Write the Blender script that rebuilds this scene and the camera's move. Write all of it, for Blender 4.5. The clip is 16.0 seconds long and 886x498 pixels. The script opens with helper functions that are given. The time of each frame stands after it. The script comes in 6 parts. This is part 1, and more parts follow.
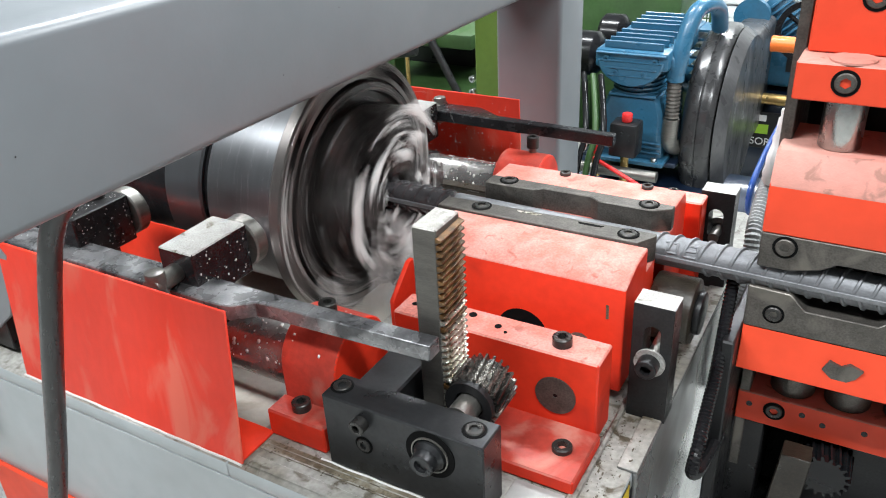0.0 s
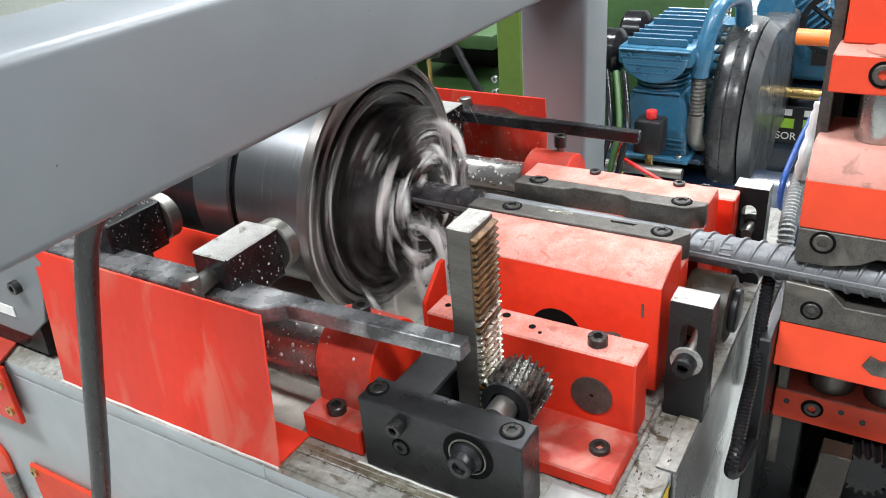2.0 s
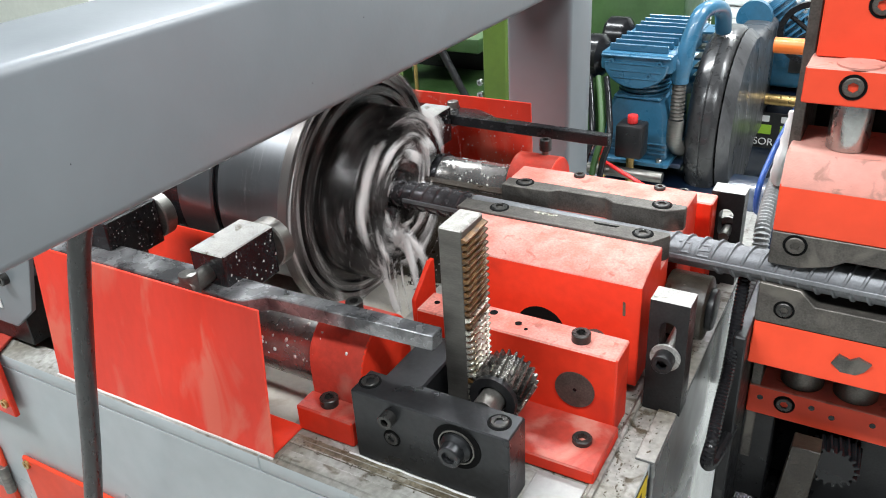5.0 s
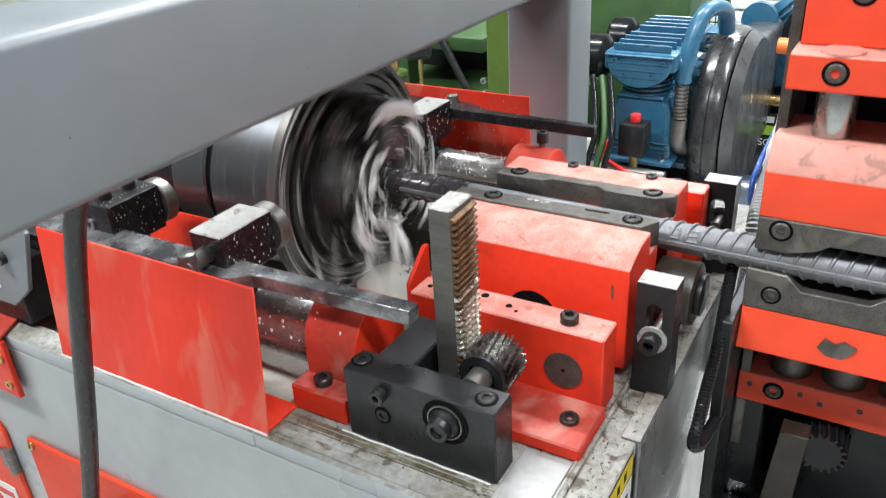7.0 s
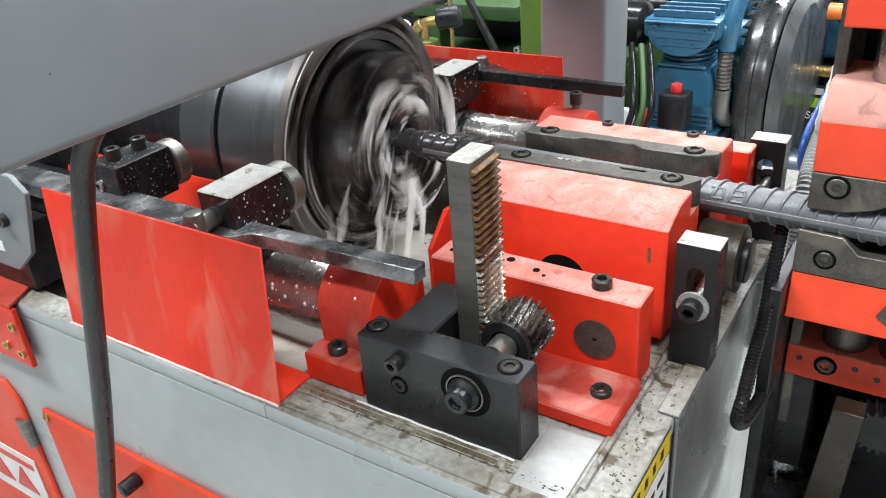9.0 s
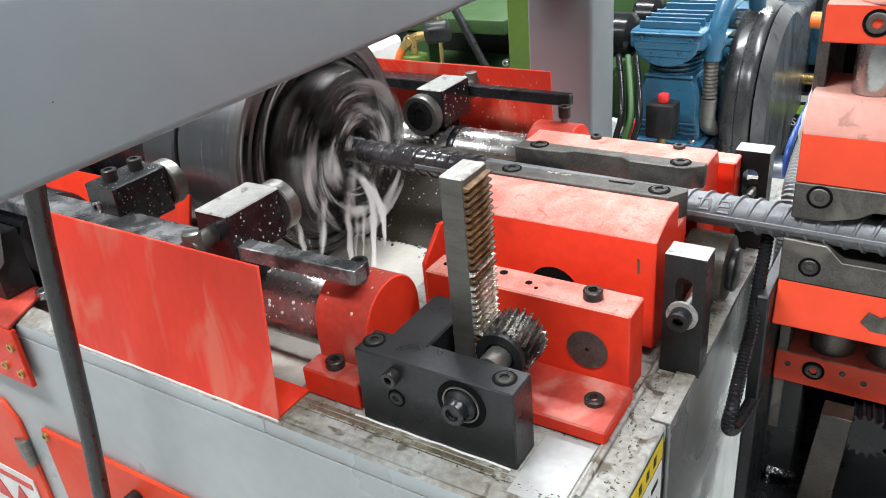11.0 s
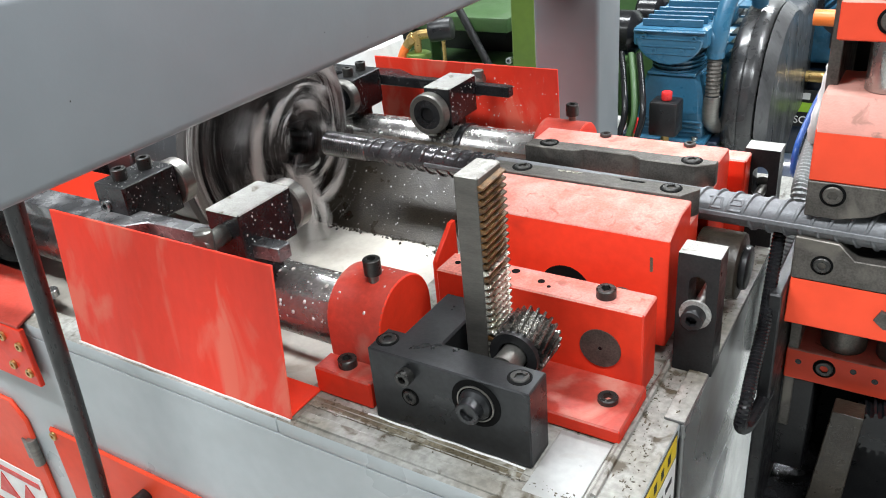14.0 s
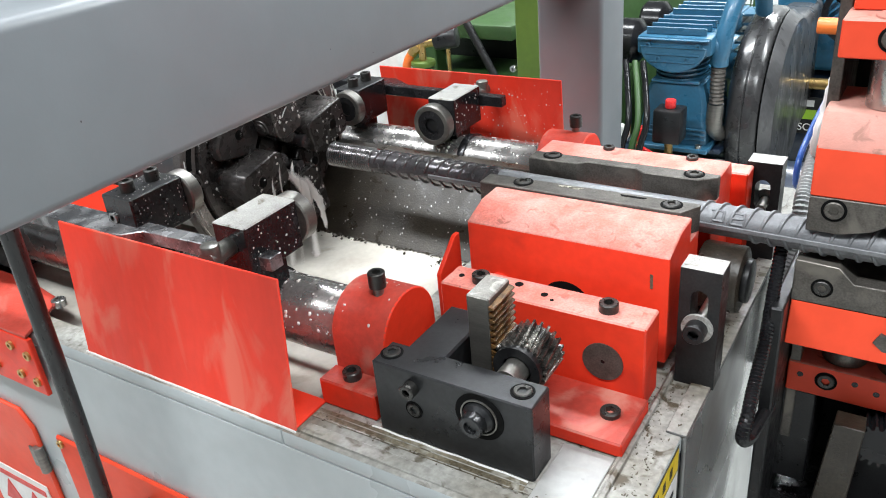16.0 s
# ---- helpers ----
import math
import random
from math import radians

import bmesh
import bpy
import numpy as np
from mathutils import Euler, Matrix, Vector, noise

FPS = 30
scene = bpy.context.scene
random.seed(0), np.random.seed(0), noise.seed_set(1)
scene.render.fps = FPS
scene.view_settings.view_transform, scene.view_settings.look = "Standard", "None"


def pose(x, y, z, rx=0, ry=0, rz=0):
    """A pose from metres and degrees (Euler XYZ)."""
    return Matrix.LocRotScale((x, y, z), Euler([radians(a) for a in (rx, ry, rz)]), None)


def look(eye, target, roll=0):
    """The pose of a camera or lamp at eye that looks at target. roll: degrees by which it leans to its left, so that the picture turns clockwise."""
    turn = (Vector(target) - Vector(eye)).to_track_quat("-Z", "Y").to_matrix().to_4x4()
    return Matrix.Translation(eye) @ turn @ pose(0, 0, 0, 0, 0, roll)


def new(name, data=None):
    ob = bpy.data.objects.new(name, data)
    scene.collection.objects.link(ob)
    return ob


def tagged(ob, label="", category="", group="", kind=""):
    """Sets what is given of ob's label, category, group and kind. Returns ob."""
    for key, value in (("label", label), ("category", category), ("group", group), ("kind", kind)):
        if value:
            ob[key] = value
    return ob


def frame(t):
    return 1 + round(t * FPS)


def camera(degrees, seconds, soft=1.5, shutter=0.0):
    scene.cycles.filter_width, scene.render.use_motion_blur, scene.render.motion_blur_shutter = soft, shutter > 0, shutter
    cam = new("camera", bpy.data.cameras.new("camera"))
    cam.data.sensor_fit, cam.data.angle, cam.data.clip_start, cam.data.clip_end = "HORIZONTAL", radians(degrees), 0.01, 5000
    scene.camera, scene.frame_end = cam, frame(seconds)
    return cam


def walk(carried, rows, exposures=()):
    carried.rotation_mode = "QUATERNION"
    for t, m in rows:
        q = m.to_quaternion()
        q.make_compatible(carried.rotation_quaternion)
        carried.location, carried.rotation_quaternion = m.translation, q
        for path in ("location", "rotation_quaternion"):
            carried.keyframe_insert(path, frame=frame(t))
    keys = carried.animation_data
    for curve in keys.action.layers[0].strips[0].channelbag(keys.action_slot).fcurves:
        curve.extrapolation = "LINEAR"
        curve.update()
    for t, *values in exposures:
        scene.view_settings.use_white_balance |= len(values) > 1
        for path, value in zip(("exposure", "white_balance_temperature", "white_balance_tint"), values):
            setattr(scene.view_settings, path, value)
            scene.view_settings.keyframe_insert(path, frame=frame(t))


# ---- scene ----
cam = camera(57.8, 16.0, soft=1.0, shutter=0.9)
PATH = [
    (0, (0.322, -0.835, 1.384), (-0.581, 0.681, 0.442), -3.0),
    (0.5, (0.319, -0.837, 1.382), (-0.59, 0.673, 0.438), -2.6),
    (1, (0.318, -0.836, 1.381), (-0.598, 0.671, 0.438), -3.1),
    (1.5, (0.314, -0.838, 1.38), (-0.618, 0.661, 0.439), -3.4),
    (2, (0.31, -0.84, 1.384), (-0.638, 0.652, 0.447), -4.7),
    (2.5, (0.312, -0.838, 1.4), (-0.638, 0.659, 0.474), -4.3),
    (3, (0.307, -0.844, 1.398), (-0.651, 0.648, 0.472), -4.1),
    (3.5, (0.293, -0.849, 1.4), (-0.658, 0.652, 0.482), -3.9),
    (4, (0.302, -0.849, 1.388), (-0.622, 0.66, 0.457), -3.8),
    (4.2, (0.304, -0.852, 1.39), (-0.603, 0.661, 0.448), -3.4),
    (6.5, (0.344, -0.892, 1.404), (-0.567, 0.629, 0.479), -3.5),
    (7, (0.348, -0.887, 1.385), (-0.583, 0.623, 0.46), -3.4),
    (7.5, (0.353, -0.862, 1.345), (-0.602, 0.623, 0.406), -4.1),
    (8, (0.344, -0.858, 1.332), (-0.657, 0.592, 0.385), -3.6),
    (8.5, (0.34, -0.855, 1.337), (-0.67, 0.593, 0.396), -3.7),
    (9, (0.338, -0.843, 1.331), (-0.666, 0.603, 0.38), -4.8),
    (11.5, (0.345, -0.856, 1.345), (-0.646, 0.613, 0.417), -5.5),
    (12, (0.339, -0.854, 1.342), (-0.649, 0.616, 0.413), -5.5),
    (12.5, (0.336, -0.855, 1.343), (-0.657, 0.611, 0.411), -5.6),
    (13, (0.331, -0.855, 1.344), (-0.663, 0.61, 0.413), -5.5),
    (13.5, (0.331, -0.859, 1.343), (-0.66, 0.605, 0.408), -5.5),
    (14, (0.33, -0.861, 1.345), (-0.656, 0.606, 0.41), -5.5),
    (14.5, (0.332, -0.872, 1.359), (-0.631, 0.612, 0.427), -4.7),
    (15, (0.325, -0.865, 1.351), (-0.65, 0.606, 0.41), -5.7),
    (15.5, (0.328, -0.86, 1.357), (-0.667, 0.606, 0.428), -5.8),
    (16, (0.332, -0.862, 1.359), (-0.664, 0.603, 0.431), -5.5),
]
walk(cam, [(t, look(eye, target, roll)) for t, eye, target, roll in PATH])

# ---- light ----
world = bpy.data.worlds.new("world")
scene.world = world
world.use_nodes = True
world.node_tree.nodes["Background"].inputs[0].default_value = (0.85, 0.93, 1.0, 1)
world.node_tree.nodes["Background"].inputs[1].default_value = 0.35
scene.view_settings.exposure = -0.04


def unseen_ceiling_lamp(x, y, sx, sy, watts, z=3.55):
    lamp = bpy.data.lights.new("unseen_ceiling_lamp", "AREA")
    lamp.shape, lamp.size, lamp.size_y, lamp.energy, lamp.color = "RECTANGLE", sx, sy, watts, (0.925, 0.97, 1.0)
    ob = new("unseen_ceiling_lamp", lamp)
    ob.matrix_world = pose(x, y, z)
    return ob


# four assumed lamps out of view; the fifth is added to brighten the back wall
for lx, ly, watts in ((-1.4, 1.5, 165), (1.5, 1.5, 165), (-1.4, -1.4, 156), (1.5, -1.4, 122), (0.1, 4.4, 215)):
    unseen_ceiling_lamp(lx, ly, 1.9, 0.35, watts)

# ---- materials ----


def mat(name, a, b=None, rough=0.5, metal=0.0, scale=20.0, spread=(0.35, 0.7), fine=0.12, bump=0.0, bscale=400.0,
        stain=None, sscale=6.0, sedge=(0.6, 0.68), rvar=0.12, coat=0.0, stretch=(1, 1, 1), rnd=0.0, spec=0.5):
    """A painted, metal or plastic surface: two colours by broad noise, fine grain, stains with an edge, uneven gloss."""
    m = bpy.data.materials.new(name)
    m.use_nodes = True
    nt = m.node_tree
    n, l = nt.nodes, nt.links
    bsdf = n["Principled BSDF"]
    tc = n.new("ShaderNodeTexCoord")
    mp = n.new("ShaderNodeMapping")
    mp.inputs["Scale"].default_value = stretch
    l.new(tc.outputs["Object"], mp.inputs["Vector"])

    def nz(sc, detail=4.0, dist=0.0):
        t = n.new("ShaderNodeTexNoise")
        t.inputs["Scale"].default_value, t.inputs["Detail"].default_value, t.inputs["Distortion"].default_value = sc, detail, dist
        l.new(mp.outputs["Vector"], t.inputs["Vector"])
        return t

    def rng(src, lo, hi, a0=0.0, a1=1.0):
        r = n.new("ShaderNodeMapRange")
        r.inputs["From Min"].default_value, r.inputs["From Max"].default_value = lo, hi
        r.inputs["To Min"].default_value, r.inputs["To Max"].default_value = a0, a1
        l.new(src, r.inputs["Value"])
        return r.outputs["Result"]

    def mix(fac, c0, c1, blend="MIX"):
        x = n.new("ShaderNodeMix")
        x.data_type, x.blend_type = "RGBA", blend
        if isinstance(fac, float):
            x.inputs[0].default_value = fac
        else:
            l.new(fac, x.inputs[0])
        for s, c in ((x.inputs[6], c0), (x.inputs[7], c1)):
            if isinstance(c, tuple):
                s.default_value = (*c[:3], 1)
            else:
                l.new(c, s)
        return x.outputs[2]

    b = b or tuple(c * 0.8 for c in a)
    broad = nz(scale, 5.0, 0.3)
    col = mix(rng(broad.outputs["Fac"], *spread), a, b)
    grain = nz(scale * 14, 3.0)
    g = rng(grain.outputs["Fac"], 0.3, 0.7, 1 - fine, 1 + fine)
    gg = n.new("ShaderNodeCombineColor")
    for i in range(3):
        l.new(g, gg.inputs[i])
    col = mix(1.0, col, gg.outputs[0], "MULTIPLY")
    if stain:
        st = nz(sscale, 6.0, 0.6)
        col = mix(rng(st.outputs["Fac"], *sedge), col, stain)
    if rnd:
        oi = n.new("ShaderNodeObjectInfo")
        rr = rng(oi.outputs["Random"], 0, 1, 1 - rnd, 1 + rnd)
        g2 = n.new("ShaderNodeCombineColor")
        for i in range(3):
            l.new(rr, g2.inputs[i])
        col = mix(1.0, col, g2.outputs[0], "MULTIPLY")
    l.new(col, bsdf.inputs["Base Color"])
    bsdf.inputs["Metallic"].default_value = metal
    bsdf.inputs["Specular IOR Level"].default_value = spec
    rn = nz(scale * 2.3, 4.0)
    l.new(rng(rn.outputs["Fac"], 0.3, 0.7, max(0.03, rough - rvar), min(1, rough + rvar)), bsdf.inputs["Roughness"])
    bsdf.inputs["Coat Weight"].default_value = coat
    bsdf.inputs["Coat Roughness"].default_value = 0.12
    if bump:
        bn = nz(bscale, 3.0)
        bp = n.new("ShaderNodeBump")
        bp.inputs["Strength"].default_value, bp.inputs["Distance"].default_value = bump, 0.001
        l.new(bn.outputs["Fac"], bp.inputs["Height"])
        l.new(bp.outputs["Normal"], bsdf.inputs["Normal"])
    return m


RED = mat("red_paint", (0.74, 0.043, 0.017), (0.66, 0.034, 0.014), 0.42, scale=5, fine=0.06, bump=0.15, bscale=220,
          stain=(0.52, 0.032, 0.016), sscale=14, sedge=(0.56, 0.75), spec=0.22)
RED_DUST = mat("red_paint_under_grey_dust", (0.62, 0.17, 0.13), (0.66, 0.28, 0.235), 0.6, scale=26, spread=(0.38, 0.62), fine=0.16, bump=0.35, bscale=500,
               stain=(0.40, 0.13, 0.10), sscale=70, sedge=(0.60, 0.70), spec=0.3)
RED_SPLASH = mat("red_paint_with_dried_coolant", (0.76, 0.040, 0.018), (0.72, 0.058, 0.036), 0.46, scale=5, fine=0.04, bump=0.1, bscale=90,
                 stain=(0.72, 0.13, 0.085), sscale=13, sedge=(0.52, 0.63), coat=0.0, stretch=(1.3, 1, 0.6), spec=0.2)
ORANGE = mat("orange_red_paint", (0.76, 0.074, 0.030), (0.70, 0.062, 0.026), 0.45, scale=3, fine=0.05, bump=0.1, spec=0.25)
ORANGE_DUST = mat("orange_paint_under_dust", (0.58, 0.24, 0.19), (0.52, 0.275, 0.225), 0.65, scale=7, fine=0.06, bump=0.3,
                  stain=(0.36, 0.17, 0.13), sscale=45, sedge=(0.59, 0.66))
GREY = mat("grey_machine_paint", (0.40, 0.43, 0.44), (0.36, 0.39, 0.40), 0.36, scale=2.5, fine=0.04, bump=0.12, bscale=120,
           stain=(0.32, 0.34, 0.34), sscale=3, sedge=(0.55, 0.8), coat=0.1)
GREY_DIRTY = mat("grey_paint_with_oily_grime", (0.34, 0.335, 0.31), (0.20, 0.185, 0.155), 0.38, scale=11, spread=(0.40, 0.66), fine=0.22, bump=0.4, bscale=160,
                 stain=(0.085, 0.070, 0.048), sscale=42, sedge=(0.56, 0.66))
LEDGE = mat("brown_oily_ledge", (0.19, 0.165, 0.12), (0.09, 0.075, 0.05), 0.3, scale=26, spread=(0.4, 0.62), fine=0.3, bump=0.5, bscale=260, stain=(0.34, 0.33, 0.29), sscale=30, sedge=(0.58, 0.66))
# bed grey darkened for the shade and dark reflections on its right side
GREY_SIDE_SHADE = mat("glossy_grey_side_shade", (0.135, 0.135, 0.133), (0.105, 0.105, 0.103), 0.24, scale=3, fine=0.05, bump=0.1, bscale=90, stain=(0.10, 0.09, 0.08), sscale=7, sedge=(0.58, 0.74))
PAD = mat("white_machined_pad", (0.39, 0.395, 0.385), (0.31, 0.31, 0.295), 0.36, scale=9, fine=0.06, bump=0.1, stain=(0.34, 0.33, 0.30), sscale=22, sedge=(0.64, 0.72))
GRIME = mat("brown_oily_grime", (0.13, 0.108, 0.075), (0.06, 0.048, 0.034), 0.4, scale=60, fine=0.3, bump=0.6, bscale=350)
BEAM = mat("grey_beam_paint", (0.165, 0.18, 0.192), (0.150, 0.165, 0.176), 0.42, scale=1.6, fine=0.03, bump=0.1, bscale=150,
           stain=(0.155, 0.168, 0.178), sscale=4, sedge=(0.55, 0.85))
BLACK = mat("black_oxide_steel", (0.013, 0.013, 0.014), (0.022, 0.022, 0.023), 0.38, 0.35, scale=25, fine=0.25, bump=0.15, bscale=500)
BLACK_WET = mat("wet_black_steel", (0.022, 0.022, 0.024), (0.045, 0.045, 0.048), 0.2, 0.5, scale=30, fine=0.3, bump=0.3, bscale=200)
GUN = mat("gunmetal_block", (0.042, 0.043, 0.045), (0.030, 0.031, 0.033), 0.34, 0.65, scale=12, fine=0.12, bump=0.12, bscale=600)
JAW = mat("oiled_jaw_steel", (0.112, 0.102, 0.091), (0.070, 0.064, 0.057), 0.45, 0.55, scale=35, fine=0.25, bump=0.3, bscale=300,
          stain=(0.165, 0.15, 0.13), sscale=22, sedge=(0.56, 0.70))
STEEL = mat("bright_steel", (0.50, 0.50, 0.49), (0.40, 0.40, 0.39), 0.28, 0.95, scale=14, fine=0.1, bump=0.05)
STEEL_DULL = mat("ground_steel", (0.23, 0.22, 0.20), (0.16, 0.155, 0.145), 0.4, 0.8, scale=22, fine=0.14, bump=0.1, stretch=(1, 1, 6))
WORN_TOP = mat("worn_light_steel", (0.39, 0.38, 0.36), (0.29, 0.28, 0.263), 0.48, 0.35, scale=40, fine=0.25, bump=0.3,
               stain=(0.13, 0.115, 0.085), sscale=55, sedge=(0.6, 0.68))
SPINDLE = mat("turned_dark_steel", (0.235, 0.24, 0.25), (0.215, 0.22, 0.23), 0.33, 0.9, scale=10, fine=0.03, bump=0.0, rvar=0.03, stretch=(5, 0.15, 0.15))
CHUCK = mat("wet_chuck_steel", (0.062, 0.055, 0.052), (0.036, 0.033, 0.032), 0.28, 0.35, scale=28, fine=0.25, bump=0.3, bscale=160)
RIM = mat("chuck_rim_steel", (0.23, 0.21, 0.20), (0.15, 0.138, 0.13), 0.34, 0.7, scale=20, fine=0.15, bump=0.1)
BOLT = mat("black_oxide_screw", (0.055, 0.053, 0.050), (0.036, 0.035, 0.033), 0.34, 0.6, scale=60, fine=0.2, bump=0.1)
RED_GRIMY = mat("red_paint_with_dark_grime", (0.52, 0.045, 0.026), (0.33, 0.042, 0.028), 0.5, scale=11, fine=0.12, bump=0.3, bscale=260,
                stain=(0.46, 0.17, 0.13), sscale=16, sedge=(0.56, 0.70))
RACK_TOP = mat("scuffed_rack_end", (0.30, 0.29, 0.265), (0.20, 0.19, 0.175), 0.5, 0.35, scale=50, fine=0.2, bump=0.3, stain=(0.42, 0.40, 0.37), sscale=60, sedge=(0.58, 0.66))
COLUMN = mat("wet_column_steel", (0.34, 0.325, 0.315), (0.25, 0.24, 0.23), 0.26, 0.75, scale=16, fine=0.15, bump=0.15)
BRASSY = mat("greasy_tooth_steel", (0.56, 0.54, 0.48), (0.34, 0.31, 0.24), 0.3, 0.8, scale=60, fine=0.2, bump=0.3, rnd=0.25,
             stain=(0.14, 0.09, 0.04), sscale=45, sedge=(0.60, 0.68))
RUSTY = mat("greasy_tooth_rust", (0.035, 0.020, 0.009), (0.17, 0.085, 0.027), 0.38, 0.35, scale=90, fine=0.3, bump=0.5, rnd=0.35)
RACK = mat("dark_rack_steel", (0.13, 0.122, 0.11), (0.095, 0.09, 0.082), 0.4, 0.6, scale=18, fine=0.12, bump=0.1, stretch=(1, 1, 5))
REBAR = mat("rolled_bar_scale", (0.205, 0.21, 0.22), (0.16, 0.163, 0.172), 0.5, 0.45, scale=20, fine=0.12, bump=0.3, bscale=500,
            stain=(0.22, 0.22, 0.23), sscale=12, sedge=(0.55, 0.7))
REBAR_WET = mat("wet_bar_end", (0.14, 0.132, 0.138), (0.06, 0.057, 0.06), 0.2, 0.65, scale=40, fine=0.25, bump=0.3)
THREAD = mat("wet_fresh_thread", (0.34, 0.33, 0.33), (0.15, 0.145, 0.145), 0.16, 0.85, scale=45, fine=0.25, bump=0.2)
MILK = mat("milky_coolant", (0.72, 0.70, 0.68), (0.62, 0.60, 0.58), 0.16, scale=14, fine=0.04, bump=0.6, bscale=45, coat=0.3)
MILK_SCUM = mat("coolant_with_scale", (0.49, 0.465, 0.415), (0.37, 0.34, 0.295), 0.45, scale=8, fine=0.05, bump=0.8, bscale=60,
                stain=(0.24, 0.21, 0.17), sscale=13, sedge=(0.66, 0.80), spec=0.25)
SLUDGE = mat("sludge_steel", (0.022, 0.017, 0.012), (0.042, 0.034, 0.024), 0.36, 0.0, scale=18, fine=0.3, bump=0.5,
             stain=(0.16, 0.15, 0.13), sscale=160, sedge=(0.73, 0.78))
RUBBER = mat("black_rubber", (0.007, 0.007, 0.008), (0.011, 0.011, 0.012), 0.22, scale=20, fine=0.1, rvar=0.05, spec=0.28)
CABLE = mat("worn_cable_rubber", (0.020, 0.021, 0.022), (0.011, 0.011, 0.012), 0.34, scale=30, fine=0.15, stretch=(4, 4, 1))
# flat black that paints the shade inside holes, bores and slots
HOLE_SHADE = mat("hole_shade_black", (0.004, 0.004, 0.004), (0.006, 0.006, 0.006), 0.9, scale=40, fine=0.1, spec=0.1)
GEAR = mat("greasy_gear_steel", (0.15, 0.14, 0.125), (0.03, 0.028, 0.026), 0.26, 0.7, scale=55, spread=(0.45, 0.62), fine=0.3, bump=0.3)
BLUE = mat("blue_enamel", (0.030, 0.125, 0.215), (0.022, 0.10, 0.175), 0.34, scale=8, fine=0.08, bump=0.2, bscale=160, coat=0.3)
NAVY = mat("navy_tank_paint", (0.007, 0.018, 0.042), (0.006, 0.014, 0.034), 0.4, scale=5, fine=0.05, coat=0.3)
GREEN = mat("green_machine_paint", (0.085, 0.145, 0.018), (0.07, 0.12, 0.015), 0.42, scale=5, fine=0.06, bump=0.15)
GREEN_DARK = mat("dark_green_paint", (0.035, 0.082, 0.022), (0.026, 0.062, 0.017), 0.48, scale=6, fine=0.1, bump=0.15)
WRAP = mat("black_guard_in_film", (0.020, 0.020, 0.021), (0.036, 0.035, 0.035), 0.30, scale=10, fine=0.2, bump=0.6, bscale=40, coat=0.25)
FILM = mat("grey_clear_film", (0.040, 0.040, 0.041), (0.085, 0.085, 0.088), 0.36, scale=7, fine=0.2, bump=1.0, bscale=26, coat=0.15, stretch=(1, 2.5, 0.6))
FLOOR = mat("pale_workshop_floor", (0.56, 0.57, 0.54), (0.47, 0.48, 0.46), 0.5, scale=2.5, fine=0.06, bump=0.1, bscale=60,
            stain=(0.38, 0.38, 0.36), sscale=3, sedge=(0.58, 0.7))
# assumed grey for out-of-view walls and ceiling, dark to limit fill and reflections
HALL_UNSEEN = mat("unseen_hall_grey", (0.24, 0.247, 0.255), (0.205, 0.212, 0.22), 0.7, scale=1.5, fine=0.03)
# wet black steel; pale blotches paint in the ceiling's reflection on the film
BAR_GLINTS = mat("wet_cam_bar_steel_with_glints", (0.072, 0.072, 0.075), (0.33, 0.33, 0.335), 0.26, 0.55, scale=24, spread=(0.42, 0.66), fine=0.2, bump=0.4, bscale=90)
WHITE = mat("white_wall_paint", (0.80, 0.82, 0.80), (0.76, 0.78, 0.76), 0.7, scale=1.5, fine=0.03)
PALE = mat("pale_cabinet_paint", (0.70, 0.73, 0.66), (0.67, 0.70, 0.63), 0.5, scale=3, fine=0.03)
PIPE = mat("white_pipe", (0.76, 0.78, 0.78), (0.66, 0.68, 0.69), 0.4, 0.2, scale=6, fine=0.08, stretch=(1, 5, 5))
ORANGE_PLASTIC = mat("orange_plastic", (0.85, 0.20, 0.04), (0.80, 0.17, 0.03), 0.35, scale=20, fine=0.05)
RED_PLASTIC = mat("red_plastic", (0.70, 0.03, 0.03), None, 0.3, scale=30, fine=0.05)
BRASS = mat("brass", (0.55, 0.38, 0.15), (0.45, 0.30, 0.11), 0.35, 0.9, scale=40, fine=0.1)
BLUE_HOSE = mat("blue_hose", (0.025, 0.085, 0.34), None, 0.35, scale=30, fine=0.05)
GREY_HOSE = mat("grey_conduit", (0.30, 0.31, 0.31), (0.24, 0.25, 0.25), 0.5, scale=30, fine=0.1)
YELLOW = mat("yellow_print", (0.75, 0.55, 0.03), None, 0.4, scale=20, fine=0.04)
PAPER = mat("white_label", (0.78, 0.78, 0.76), None, 0.45, scale=20, fine=0.03)
INK = mat("black_print", (0.02, 0.02, 0.02), None, 0.45, scale=20, fine=0.03)
SIGN_RED = mat("red_print", (0.62, 0.04, 0.03), None, 0.4, scale=20, fine=0.03)
LIME = mat("lime_print", (0.32, 0.55, 0.05), None, 0.4, scale=20, fine=0.03)

# ---- building helpers ----
BASE = {}


def B():
    return bmesh.new()


def box(bm, x0, x1, y0, y1, z0, z1, bev=0.0012, seg=1):
    g = bmesh.ops.create_cube(bm, size=1.0, matrix=Matrix.Translation(((x0 + x1) / 2, (y0 + y1) / 2, (z0 + z1) / 2)) @ Matrix.Diagonal((x1 - x0, y1 - y0, z1 - z0, 1)))
    if bev:
        es = list({e for v in g["verts"] for e in v.link_edges})
        bmesh.ops.bevel(bm, geom=es, offset=bev, offset_type="OFFSET", segments=seg, profile=0.5, affect="EDGES")
    return bm


